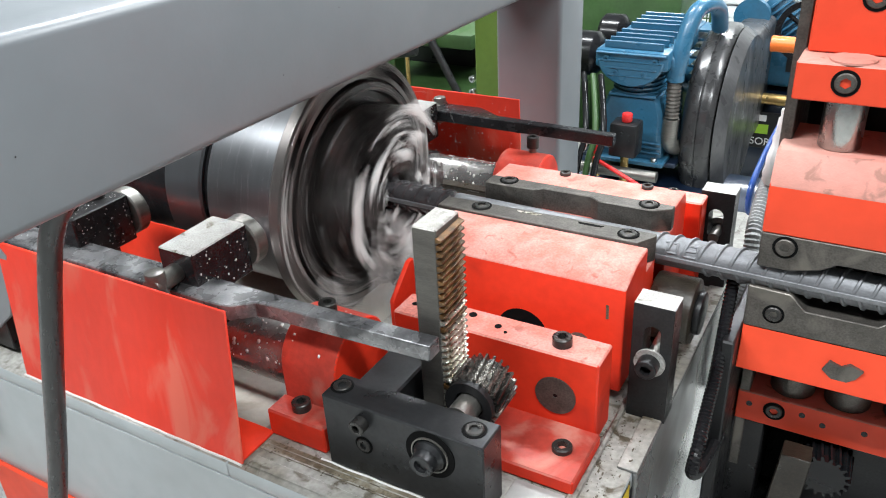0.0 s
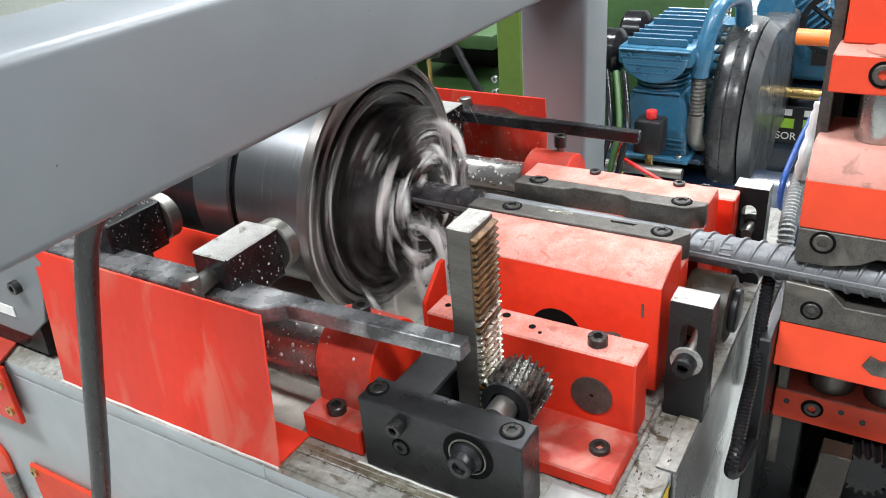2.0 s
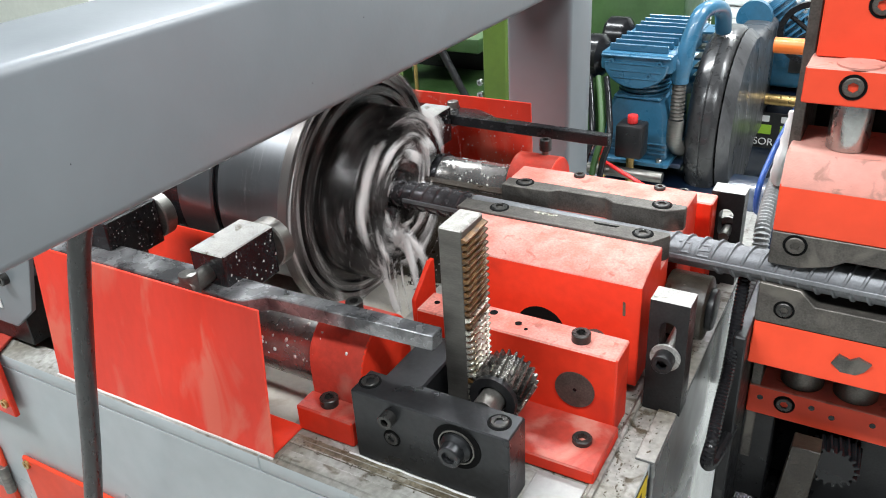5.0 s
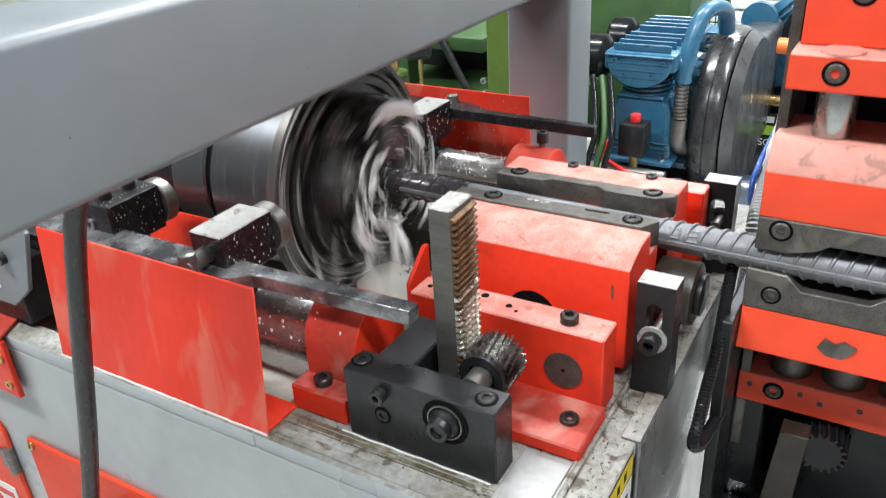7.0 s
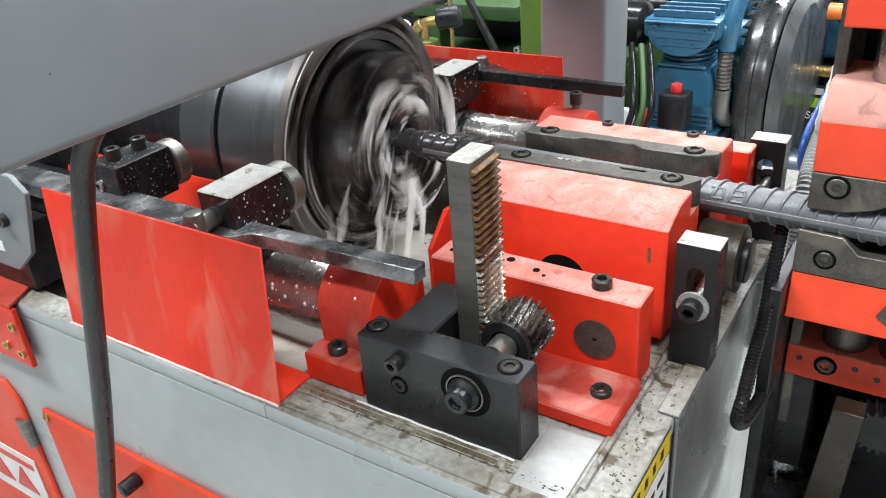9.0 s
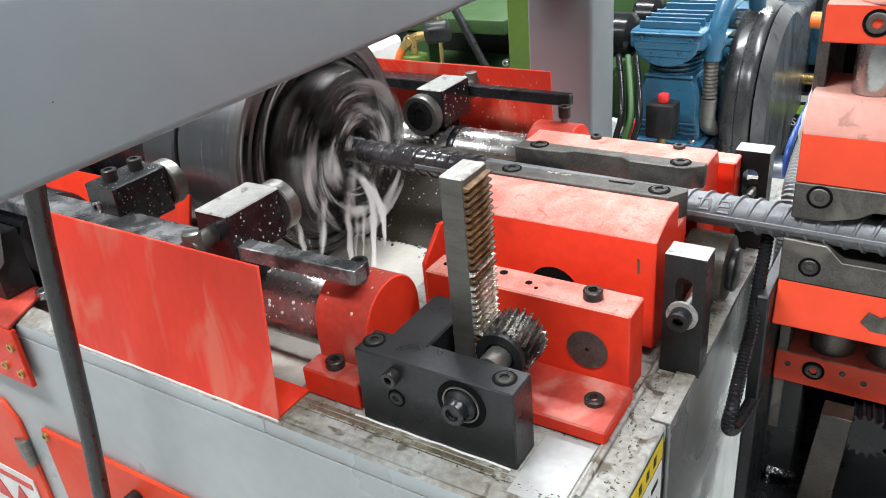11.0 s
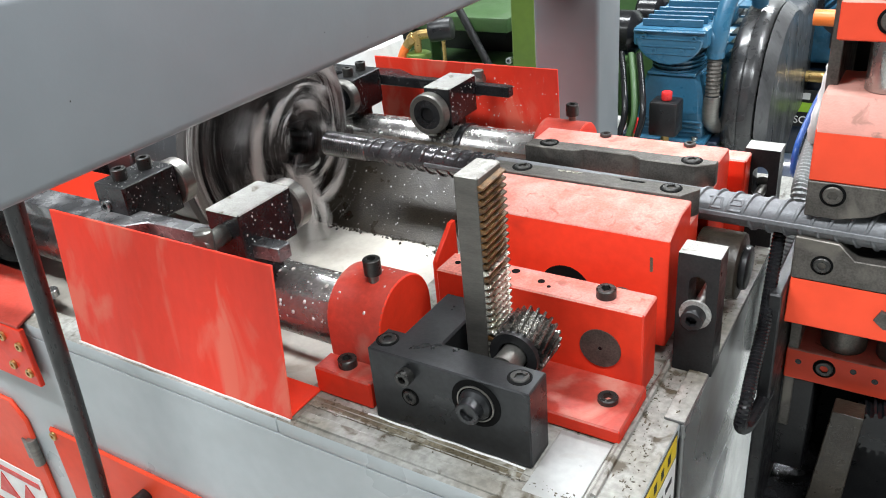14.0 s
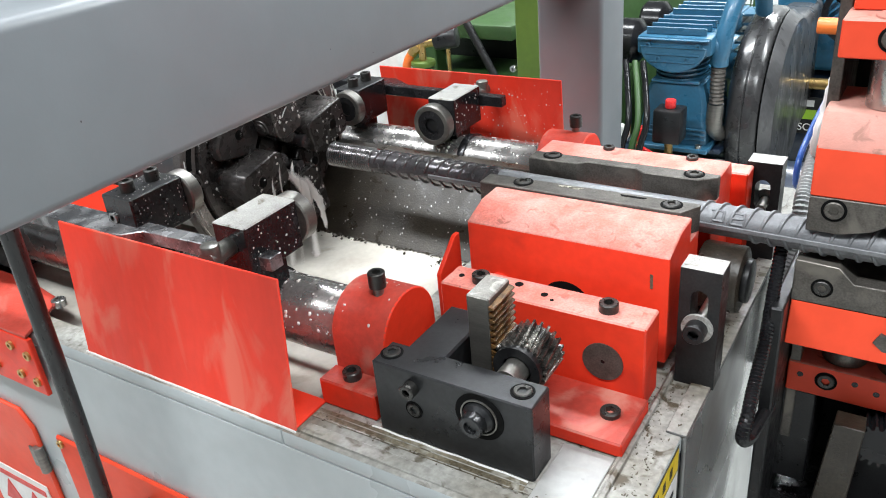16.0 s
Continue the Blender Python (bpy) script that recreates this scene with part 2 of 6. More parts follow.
def cyl(bm, p0, p1, r, r2=None, seg=32, bev=0.0):
    p0, p1 = Vector(p0), Vector(p1)
    d = p1 - p0
    m = Matrix.Translation((p0 + p1) / 2) @ d.to_track_quat("Z", "Y").to_matrix().to_4x4()
    g = bmesh.ops.create_cone(bm, cap_ends=True, segments=seg, radius1=r, radius2=r if r2 is None else r2, depth=d.length, matrix=m)
    if bev:
        es = [e for e in {e for v in g["verts"] for e in v.link_edges} if any(len(f.verts) > 4 for f in e.link_faces)]
        bmesh.ops.bevel(bm, geom=es, offset=bev, offset_type="OFFSET", segments=2, profile=0.5, affect="EDGES")
    return bm


def prism(bm, pts, axis, a, b, bev=0.0):
    """A polygon in the plane across the axis, pushed from a to b along it. x: pts are (y, z); y: (x, z); z: (x, y)."""
    def at(p, q):
        return {"x": (q, p[0], p[1]), "y": (p[0], q, p[1]), "z": (p[0], p[1], q)}[axis]
    v0 = [bm.verts.new(at(p, a)) for p in pts]
    v1 = [bm.verts.new(at(p, b)) for p in pts]
    fs = [bm.faces.new(v0), bm.faces.new(v1[::-1])]
    for i in range(len(pts)):
        j = (i + 1) % len(pts)
        fs.append(bm.faces.new((v0[j], v0[i], v1[i], v1[j])))
    bmesh.ops.recalc_face_normals(bm, faces=fs)
    if bev:
        es = list({e for f in fs for e in f.edges})
        bmesh.ops.bevel(bm, geom=es, offset=bev, offset_type="OFFSET", segments=1, profile=0.5, affect="EDGES")
    return bm


def lathe(bm, prof, c=(0, 0, 0), axis="x", seg=48, closed=False):
    """A profile of (along, radius), turned about the axis through c."""
    rings = []
    for a, r in prof:
        ring = []
        for i in range(seg):
            t = 2 * math.pi * i / seg
            u, w = r * math.cos(t), r * math.sin(t)
            p = {"x": (a, u, w), "y": (u, a, w), "z": (u, w, a)}[axis]
            ring.append(bm.verts.new((p[0] + c[0], p[1] + c[1], p[2] + c[2])))
        rings.append(ring)
    fs = []
    for k in range(len(rings) - (0 if closed else 1)):
        r0, r1 = rings[k], rings[(k + 1) % len(rings)]
        for i in range(seg):
            j = (i + 1) % seg
            fs.append(bm.faces.new((r0[i], r0[j], r1[j], r1[i])))
    if not closed:
        fs += [bm.faces.new(rings[0]), bm.faces.new(rings[-1])]
    bmesh.ops.recalc_face_normals(bm, faces=fs)
    return bm


def smooth_path(pts, n=6):
    pts = [Vector(p) for p in pts]
    out = []
    for i in range(len(pts) - 1):
        p0, p1, p2, p3 = pts[max(i - 1, 0)], pts[i], pts[i + 1], pts[min(i + 2, len(pts) - 1)]
        for k in range(n):
            t = k / n
            out.append(0.5 * ((2 * p1) + (p2 - p0) * t + (2 * p0 - 5 * p1 + 4 * p2 - p3) * t * t + (3 * p1 - p0 - 3 * p2 + p3) * t ** 3))
    return out + [pts[-1]]


def tube(bm, pts, r, seg=12, n=6, radii=None):
    path = smooth_path(pts, n) if n > 1 else [Vector(p) for p in pts]
    rings, up = [], Vector((0.3, 0.2, 1)).normalized()
    for i, p in enumerate(path):
        d = (path[min(i + 1, len(path) - 1)] - path[max(i - 1, 0)]).normalized()
        s = d.cross(up).normalized()
        u = s.cross(d).normalized()
        up = u
        rr = radii(i / (len(path) - 1)) * r if radii else r
        rings.append([bm.verts.new(p + (s * math.cos(2 * math.pi * k / seg) + u * math.sin(2 * math.pi * k / seg)) * rr) for k in range(seg)])
    fs = []
    for r0, r1 in zip(rings, rings[1:]):
        for k in range(seg):
            j = (k + 1) % seg
            fs.append(bm.faces.new((r0[k], r0[j], r1[j], r1[k])))
    fs += [bm.faces.new(rings[0]), bm.faces.new(rings[-1])]
    bmesh.ops.recalc_face_normals(bm, faces=fs)
    return bm


def mesh_of(name, bm, mats, shift=(0, 0, 0), top=None, angle=35):
    """A mesh from bm. top: the least upward slant at which a face takes the second material."""
    bmesh.ops.translate(bm, verts=bm.verts, vec=-Vector(shift))
    me = bpy.data.meshes.new(name)
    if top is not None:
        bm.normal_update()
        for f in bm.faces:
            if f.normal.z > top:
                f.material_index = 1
    bm.to_mesh(me)
    bm.free()
    for m in mats:
        me.materials.append(m)
    me.polygons.foreach_set("use_smooth", [True] * len(me.polygons))
    me.set_sharp_from_angle(angle=radians(angle))
    return me


def thing(name, at, label, category, group="", kind=""):
    """An Empty at a thing's base."""
    ob = new(name)
    ob.location = at
    ob.empty_display_size = 0.02
    BASE[ob.name] = Vector(at)
    return tagged(ob, label, category, group, kind)


def part(name, bm, mats, parent, label="", top=None, angle=35, kind=""):
    """One mesh, in world metres, under a thing or a part."""
    mats = mats if isinstance(mats, (list, tuple)) else [mats]
    base = BASE[parent.name]
    ob = new(name, mesh_of(name, bm, mats, base, top, angle))
    ob.parent = parent
    BASE[ob.name] = base
    return tagged(ob, label, "", "", kind)


def single(name, bm, mats, at, label, category, group="", kind="", top=None, angle=35):
    """A thing of one mesh, with its origin at its base."""
    mats = mats if isinstance(mats, (list, tuple)) else [mats]
    ob = new(name, mesh_of(name, bm, mats, at, top, angle))
    ob.location = at
    BASE[ob.name] = Vector(at)
    return tagged(ob, label, category, group, kind)


BOLTS = {}


def bolt_mesh(r, h, m):
    """A socket-head cap screw, head upward from z = 0, with a hexagonal socket."""
    key = (r, h, m.name)
    if key not in BOLTS:
        bm, seg = B(), 24
        def ring(z, rad, hexed=False):
            vs = []
            for i in range(seg):
                t = 2 * math.pi * i / seg
                k = rad
                if hexed:
                    k = rad * math.cos(math.pi / 6) / math.cos((t % (math.pi / 3)) - math.pi / 6)
                vs.append(bm.verts.new((k * math.cos(t), k * math.sin(t), z)))
            return vs
        rings = [ring(-0.002, r), ring(h - 0.1 * r, r), ring(h, r * 0.9), ring(h, r * 0.60), ring(h, r * 0.55, True), ring(h - 0.75 * r, r * 0.52, True)]
        for a, b in zip(rings, rings[1:]):
            for i in range(seg):
                j = (i + 1) % seg
                bm.faces.new((a[i], a[j], b[j], b[i]))
        bm.faces.new(rings[-1])
        bmesh.ops.recalc_face_normals(bm, faces=bm.faces)
        BOLTS[key] = mesh_of("bolt", bm, [m])
    return BOLTS[key]


def ring_mesh(r0, r1, m, h=0.0006):
    key = ("ring", r0, r1, m.name, h)
    if key not in BOLTS:
        BOLTS[key] = mesh_of("ring", lathe(B(), [(0, r0), (h, r0), (h, r1), (0, r1)], axis="z", seg=28, closed=True), [m])
    return BOLTS[key]


def placed(name, me, parent, pos, way=(0, 0, 1), spin=0, label=""):
    ob = new(name, me)
    ob.parent = parent
    q = Vector(way).to_track_quat("Z", "Y")
    ob.matrix_basis = Matrix.Translation(Vector(pos) - BASE[parent.name]) @ q.to_matrix().to_4x4() @ pose(0, 0, 0, 0, 0, spin)
    return tagged(ob, label)


def bolt(parent, pos, way=(0, 0, 1), r=0.009, h=0.010, m=None, sunk=False):
    m = m or BOLT
    if sunk:
        # no hole is cut: a thin black ring paints the counterbore's shadow
        placed("counterbore", ring_mesh(r * 0.9, r * 1.30, HOLE_SHADE), parent, pos, way)
        h = 0.0022
    return placed("bolt", bolt_mesh(r, h, m), parent, pos, way, 13.0 + 1000 * (pos[0] + pos[1]) % 60)

# ---- the workshop ----
single("floor", box(B(), -6, 6, -4.5, 6.5, -0.15, 0.0, 0), FLOOR, (0, 0, 0), "pale painted concrete workshop floor", "floor", kind="structure")
# ceiling and south, west, east walls are unseen; they close in the light
single("ceiling", box(B(), -6, 6, -4.5, 6.5, 3.6, 3.75, 0), HALL_UNSEEN, (0, 0, 3.6), "unseen grey ceiling, toned to cut fill light", "ceiling", kind="structure")
single("wall_north", box(B(), -6, 6, 6.5, 6.65, 0, 3.6, 0), WHITE, (0, 6.5, 0), "white painted workshop wall", "wall", kind="structure")
single("wall_south", box(B(), -6, 6, -4.65, -4.5, 0, 3.6, 0), HALL_UNSEEN, (0, -4.5, 0), "unseen grey wall, toned to cut fill light", "wall", kind="structure")
single("wall_west", box(B(), -6.15, -6, -4.5, 6.5, 0, 3.6, 0), HALL_UNSEEN, (-6, 0, 0), "unseen grey wall, toned to cut fill light", "wall", kind="structure")
single("wall_east", box(B(), 6, 6.15, -4.5, 6.5, 0, 3.6, 0), HALL_UNSEEN, (6, 0, 0), "unseen grey wall, toned to cut fill light", "wall", kind="structure")

# ---- machine bed ----
bed = thing("machine_bed", (-0.6, 0, 0), "grey painted steel machine bed with oily grime and red panels", "machine bed")
b = B()
box(b, -1.60, 0.1680, -0.405, -0.398, 0.02, 0.7785, 0)
part("front_panel", b, GREY, bed)
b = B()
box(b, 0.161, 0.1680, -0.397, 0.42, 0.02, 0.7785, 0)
part("side_panel", b, GREY_SIDE_SHADE, bed, "glossy grey side panel with shade darkened into its colour")
b = B()
box(b, -1.60, 0.165, 0.414, 0.42, 0.02, 0.778, 0)
part("rear_panel", b, GREY, bed)
b = B()
box(b, -1.60, -1.594, -0.397, 0.413, 0.02, 0.778, 0)
part("end_panel", b, GREY, bed)
b = B()
box(b, -1.59, 0.157, -0.397, 0.413, 0.0, 0.05, 0)
part("base_plate", b, GREY, bed)
# top: ledges round the tray, wide slab under the clamp
for x0, x1, y0, y1 in ((-0.213, 0.1685, -0.405, 0.42), (-1.60, -0.2135, -0.405, -0.365), (-1.60, -0.2135, 0.36, 0.42), (-1.60, -0.98, -0.3645, 0.3595)):
    part("top_plate", box(B(), x0, x1, y0, y1, 0.779, 0.80, 0.003, 2), [GREY, GREY_DIRTY], bed, "dirty grey top plate", top=0.5)
part("grime_band", box(B(), -0.212, 0.060, -0.3715, -0.3555, 0.8003, 0.8010, 0.0003), LEDGE, bed, "brown oily band beside the block")
part("edge_strip", box(B(), -0.19, 0.12, -0.398, -0.382, 0.8003, 0.8022, 0.0008), GREY_DIRTY, bed, "grimy raised strip along the edge")
for k in range(2):
    part("edge_groove", box(B(), -0.19, 0.125, -0.3705 + 0.008 * k, -0.3692 + 0.008 * k, 0.8003, 0.8012, 0), GREY_DIRTY, bed, "brown grime line")
part("side_rim", box(B(), 0.1525, 0.1735, -0.232, 0.42, 0.8003, 0.8040, 0.0015, 2), [GREY_SIDE_SHADE, GREY_DIRTY], bed, "grimy raised side rim", top=0.5)
# apron takes the same shade-darkened grey as the side panel
part("side_apron", box(B(), 0.1690, 0.1735, -0.232, 0.42, 0.60, 0.8000, 0.0015), GREY_SIDE_SHADE, bed, "grey sheet apron hung from the rim")
part("clean_pad", box(B(), 0.0685, 0.1215, -0.396, -0.2905, 0.8003, 0.8018, 0.0006), PAD, bed, "clean white machined pad")
part("pad_edge", box(B(), 0.1225, 0.1265, -0.404, -0.24, 0.8003, 0.8035, 0.0012), GREY_DIRTY, bed, "raised edge of the pad")
part("weld", tube(B(), [(0.129, -0.36 + 0.02 * k, 0.801 + 0.001 * (k % 2)) for k in range(32)], 0.0035, 6, 2), GREY_DIRTY, bed)
# tray with milky coolant
b = B()
box(b, -0.98, -0.2135, -0.3645, 0.3595, 0.70, 0.708, 0)
part("tray", b, SLUDGE, bed)
for x0, x1, y0, y1 in ((-0.98, -0.2135, -0.3645, -0.360), (-0.98, -0.2135, 0.3545, 0.3595), (-0.98, -0.975, -0.359, 0.354), (-0.2185, -0.2135, -0.359, 0.354)):
    part("tray_wall", box(B(), x0, x1, y0, y1, 0.7085, 0.7785, 0), SLUDGE, bed)


def rippled(x0, x1, y0, y1, z, amp, nx, ny, seed):
    bm = B()
    grid = [[bm.verts.new((x0 + (x1 - x0) * i / nx, y0 + (y1 - y0) * j / ny,
                           z + amp * noise.noise(Vector((i * 0.35 + seed, j * 0.35, 0))) + amp * 0.5 * noise.noise(Vector((i * 0.9, j * 0.9 + seed, 3))))) for j in range(ny + 1)] for i in range(nx + 1)]
    for i in range(nx):
        for j in range(ny):
            bm.faces.new((grid[i][j], grid[i + 1][j], grid[i + 1][j + 1], grid[i][j + 1]))
    return bm


single("coolant", rippled(-0.974, -0.2195, -0.3585, 0.353, 0.768, 0.0025, 90, 80, 2.0), MILK_SCUM, (-0.6, 0, 0.768),
       "milky white coolant with dark scale in the tray", "coolant", kind="stuff", angle=80)
# sloping scale-covered plate behind the bar
b = prism(B(), [(0.045, 0.770), (0.050, 0.7695), (0.152, 0.8825), (0.147, 0.8855)], "x", -0.66, -0.128)
chute = single("chip_chute", b, SLUDGE, (-0.4, 0.1, 0.770), "dark steel chip chute wet with coolant", "chip chute")
part("lip", box(B(), -0.66, -0.128, 0.1475, 0.166, 0.8860, 0.8890, 0.0006), SLUDGE, chute, "folded upper lip")
# scale heaped along the foot of the chute
b = B()
rs = random.Random(4)
for i in range(420):
    x = rs.uniform(-0.62, -0.225)
    y = 0.050 - abs(rs.gauss(0, 0.006)) - (0.03 * rs.random() if x > -0.29 else 0)
    s = rs.choice((0.0006, 0.0009, 0.0013, 0.0022))
    bmesh.ops.create_icosphere(b, subdivisions=1, radius=s, matrix=Matrix.Translation((x, y, 0.770 + s * 0.4)) @ pose(0, 0, 0, rs.uniform(0, 90), rs.uniform(0, 90), 0) @ Matrix.Diagonal((1, 1.5, 0.5, 1)))
single("scale_flakes", b, SLUDGE, (-0.4, 0.04, 0.768), "dark mill scale flakes in milky coolant", "mill scale", kind="stuff")
# red panels of the bed
door = part("door_panel", box(B(), -0.70, 0.05, -0.4125, -0.4055, 0.05, 0.612, 0.003), ORANGE, bed, "orange-red door panel")
part("door_handle", cyl(B(), (-0.495, -0.413, 0.570), (-0.495, -0.440, 0.570), 0.011, bev=0.002), BLACK, door, "dark turn handle")
bolt(bed, (-0.688, -0.4125, 0.601), (0, -1, 0), 0.007, 0.004, BRASS)
door2 = part("door_panel", prism(B(), [(-1.50, 0.05), (-0.760, 0.05), (-0.760, 0.600), (-0.785, 0.632), (-1.50, 0.632)], "y", -0.4125, -0.4055, 0.002), ORANGE, bed, "orange-red door panel with warning label")
hinge = part("hinge", cyl(B(), (-0.765, -0.413, 0.515), (-0.765, -0.413, 0.565), 0.008, bev=0.001), STEEL_DULL, bed, "steel hinge")
part("hinge_leaf", box(B(), -0.789, -0.762, -0.416, -0.413, 0.520, 0.560, 0.0008), STEEL_DULL, hinge)
lab = single("warning_label", box(B(), -0.97, -0.79, -0.4145, -0.4130, 0.36, 0.47, 0), PAPER, (-0.88, -0.4138, 0.36), "white warning label with red triangles", "label")
for cx in (-0.845, -0.915):
    part("warning_triangle", prism(B(), [(cx - 0.030, 0.385), (cx + 0.030, 0.385), (cx, 0.437)], "y", -0.4160, -0.4146), SIGN_RED, lab)
part("print_bar", box(B(), -0.96, -0.80, -0.4158, -0.4146, 0.445, 0.456, 0), SIGN_RED, lab)
# folded red cover over the left end of the bed
cover = thing("end_cover", (-1.0, -0.38, 0.80), "folded red sheet cover with zinc screws", "cover")
part("top_sheet", prism(B(), [(-1.55, -0.42), (-0.655, -0.42), (-0.70, -0.335), (-0.80, -0.318), (-1.55, -0.318)], "z", 0.801, 0.806, 0.001), RED_GRIMY, cover, "dirty top of the cover")
part("skirt", box(B(), -1.55, -0.652, -0.4205, -0.4130, 0.706, 0.8005, 0.0015), RED, cover)
for bx, bz in ((-0.665, 0.772), (-0.700, 0.780), (-0.665, 0.728), (-0.700, 0.732), (-0.76, 0.73)):
    bolt(cover, (bx, -0.4205, bz), (0, -1, 0), 0.007, 0.004, BRASS)
bolt(cover, (-0.685, -0.345, 0.806), r=0.010, h=0.009, m=STEEL)
# side label
sl = single("hazard_label", box(B(), 0.1683, 0.1690, -0.395, -0.238, 0.655, 0.7965, 0), INK, (0.1683, -0.3, 0.655), "black and yellow hazard label on the side panel", "label")
part("yellow_band", box(B(), 0.1691, 0.1695, -0.392, -0.241, 0.767, 0.7935, 0), YELLOW, sl)
part("white_field", box(B(), 0.1691, 0.1695, -0.392, -0.241, 0.658, 0.7635, 0), PAPER, sl)
for k in range(6):
    part("print_bar", box(B(), 0.1696, 0.1699, -0.374 + 0.021 * k, -0.366 + 0.021 * k, 0.775, 0.786, 0), INK, sl)
for k in range(4):
    for q in range(5):
        part("print_bar", box(B(), 0.1696, 0.1699, -0.385 + 0.028 * q, -0.365 + 0.028 * q, 0.670 + 0.024 * k, 0.677 + 0.024 * k, 0), INK, sl)

# ---- splash guards ----
g = thing("splash_guard", (-0.37, -0.392, 0.80), "bright red sheet-metal splash guard streaked with coolant", "splash guard", "splash guards")
b = prism(B(), [(-0.400, 0.801), (-0.397, 0.801), (-0.380, 0.980), (-0.383, 0.980)], "x", -0.548, -0.194, 0.0008)
part("sheet", b, RED_SPLASH, g)
part("foot_flange", box(B(), -0.548, -0.196, -0.396, -0.345, 0.801, 0.804, 0.0008), RED, g)
part("weld", tube(B(), [(-0.55 + 0.0178 * k, -0.4008 + 0.0004 * math.sin(k * 2.1), 0.8010) for k in range(21)], 0.0014, 6, 2), PAPER, g, "pale bead along the foot")
g = thing("splash_guard", (-0.41, 0.355, 0.80), "bright red sheet-metal splash guard speckled with coolant", "splash guard", "splash guards")
part("sheet", prism(B(), [(0.362, 0.801), (0.365, 0.801), (0.355, 0.966), (0.352, 0.966)], "x", -0.60, -0.222, 0.0008), RED_SPLASH, g)
part("foot_flange", box(B(), -0.60, -0.222, 0.366, 0.405, 0.801, 0.804, 0.0008), RED, g)

# ---- guide columns with their brackets ----


def guide_column(yc, mirror):
    c = thing("guide_column", (-0.6, yc, 0.807), "wet dark steel guide column speckled with coolant", "guide column", "guide columns")
    part("column", cyl(B(), (-1.25, yc, 0.850), (-0.14, yc, 0.850), 0.0425, seg=48, bev=0.001), COLUMN, c)
    part("collar", cyl(B(), (-0.345, yc, 0.850), (-0.333, yc, 0.850), 0.0465, seg=48, bev=0.001), BLACK_WET, c)
    b = B()
    yd = yc - 0.006 * mirror
    arc = [(yd + 0.050 * math.cos(t), 0.869 + 0.049 * math.sin(t)) for t in [math.pi * k / 20 for k in range(21)]]
    prism(b, [(yd + 0.050, 0.8005)] + arc + [(yd - 0.050, 0.8005)], "x", -0.199, -0.127, 0.0015)
    br = thing("column_bracket", (-0.165, yc, 0.80), "red painted domed column bracket bolted to the bed", "bracket", "column brackets")
    sad = part("saddle", b, [RED, RED_GRIMY], br)
    for f in sad.data.polygons:
        f.material_index = 0 if abs(f.normal.x) > 0.7 else 1
    fy = yd - 0.0505 * mirror
    y0, y1 = sorted((fy, fy - 0.031 * mirror))
    part("foot", box(B(), -0.200, -0.124, y0, y1, 0.8005, 0.834, 0.002), [RED, RED_GRIMY], br, top=0.6)
    bolt(br, (-0.166, fy - 0.0125 * mirror, 0.834), r=0.0105, h=0.010)
    placed("bolt", bolt_mesh(0.0098, 0.016, BOLT), br, (-0.155, yd - 0.012 * mirror, 0.927), (0, 0, 1), 10)
    part("stud", cyl(B(), (-0.155, yd - 0.012 * mirror, 0.905), (-0.155, yd - 0.012 * mirror, 0.927), 0.006, seg=16), STEEL_DULL, br)
    return c


guide_column(-0.260, 1)
guide_column(0.240, -1)

# ---- gear block, rack and pinion ----
blk = thing("bearing_block", (-0.024, -0.335, 0.80), "black oxide steel bearing block with socket screws", "bearing block")
part("body", box(B(), -0.114, 0.066, -0.354, -0.316, 0.801, 0.889, 0.0015), GUN, blk)
for bx in (-0.102, 0.047):
    bolt(blk, (bx, -0.334, 0.889), sunk=True, r=0.0092)
bolt(blk, (-0.067, -0.354, 0.870), (0, -1, 0), 0.0085, 0.011)
bolt(blk, (-0.067, -0.354, 0.842), (0, -1, 0), 0.0078, sunk=True)
# shade of the recess, painted as a flat black disc
placed("recess", ring_mesh(0.0005, 0.0265, HOLE_SHADE, 0.0008), blk, (0.010, -0.354, 0.861), (0, -1, 0))
placed("circlip", ring_mesh(0.0187, 0.0200, STEEL_DULL, 0.0016), blk, (0.010, -0.3548, 0.861), (0, -1, 0), label="thin bright circlip")
stub = part("shaft_stub", lathe(B(), [(-0.3545, 0.002), (-0.3545, 0.0170), (-0.3585, 0.0165), (-0.3625, 0.0128), (-0.3715, 0.0122), (-0.3727, 0.0110), (-0.3727, 0.0070), (-0.3690, 0.0065), (-0.3690, 0.001)], (0.010, 0, 0.861), "y", 28), GUN, blk, "stepped dark shaft stub")
part("paint_line", tube(B(), [(-0.125 + 0.0132 * k, -0.3555 + 0.0006 * math.sin(k * 1.7), 0.8008) for k in range(15)], 0.0012, 6, 2), PAPER, blk, "white sealing bead")

GX, GY, GZ, GR = 0.0190, -0.268, 0.8775, 0.0300
pin = thing("pinion_gear", (GX, GY, GZ), "greasy dark steel pinion with helical teeth", "gear")


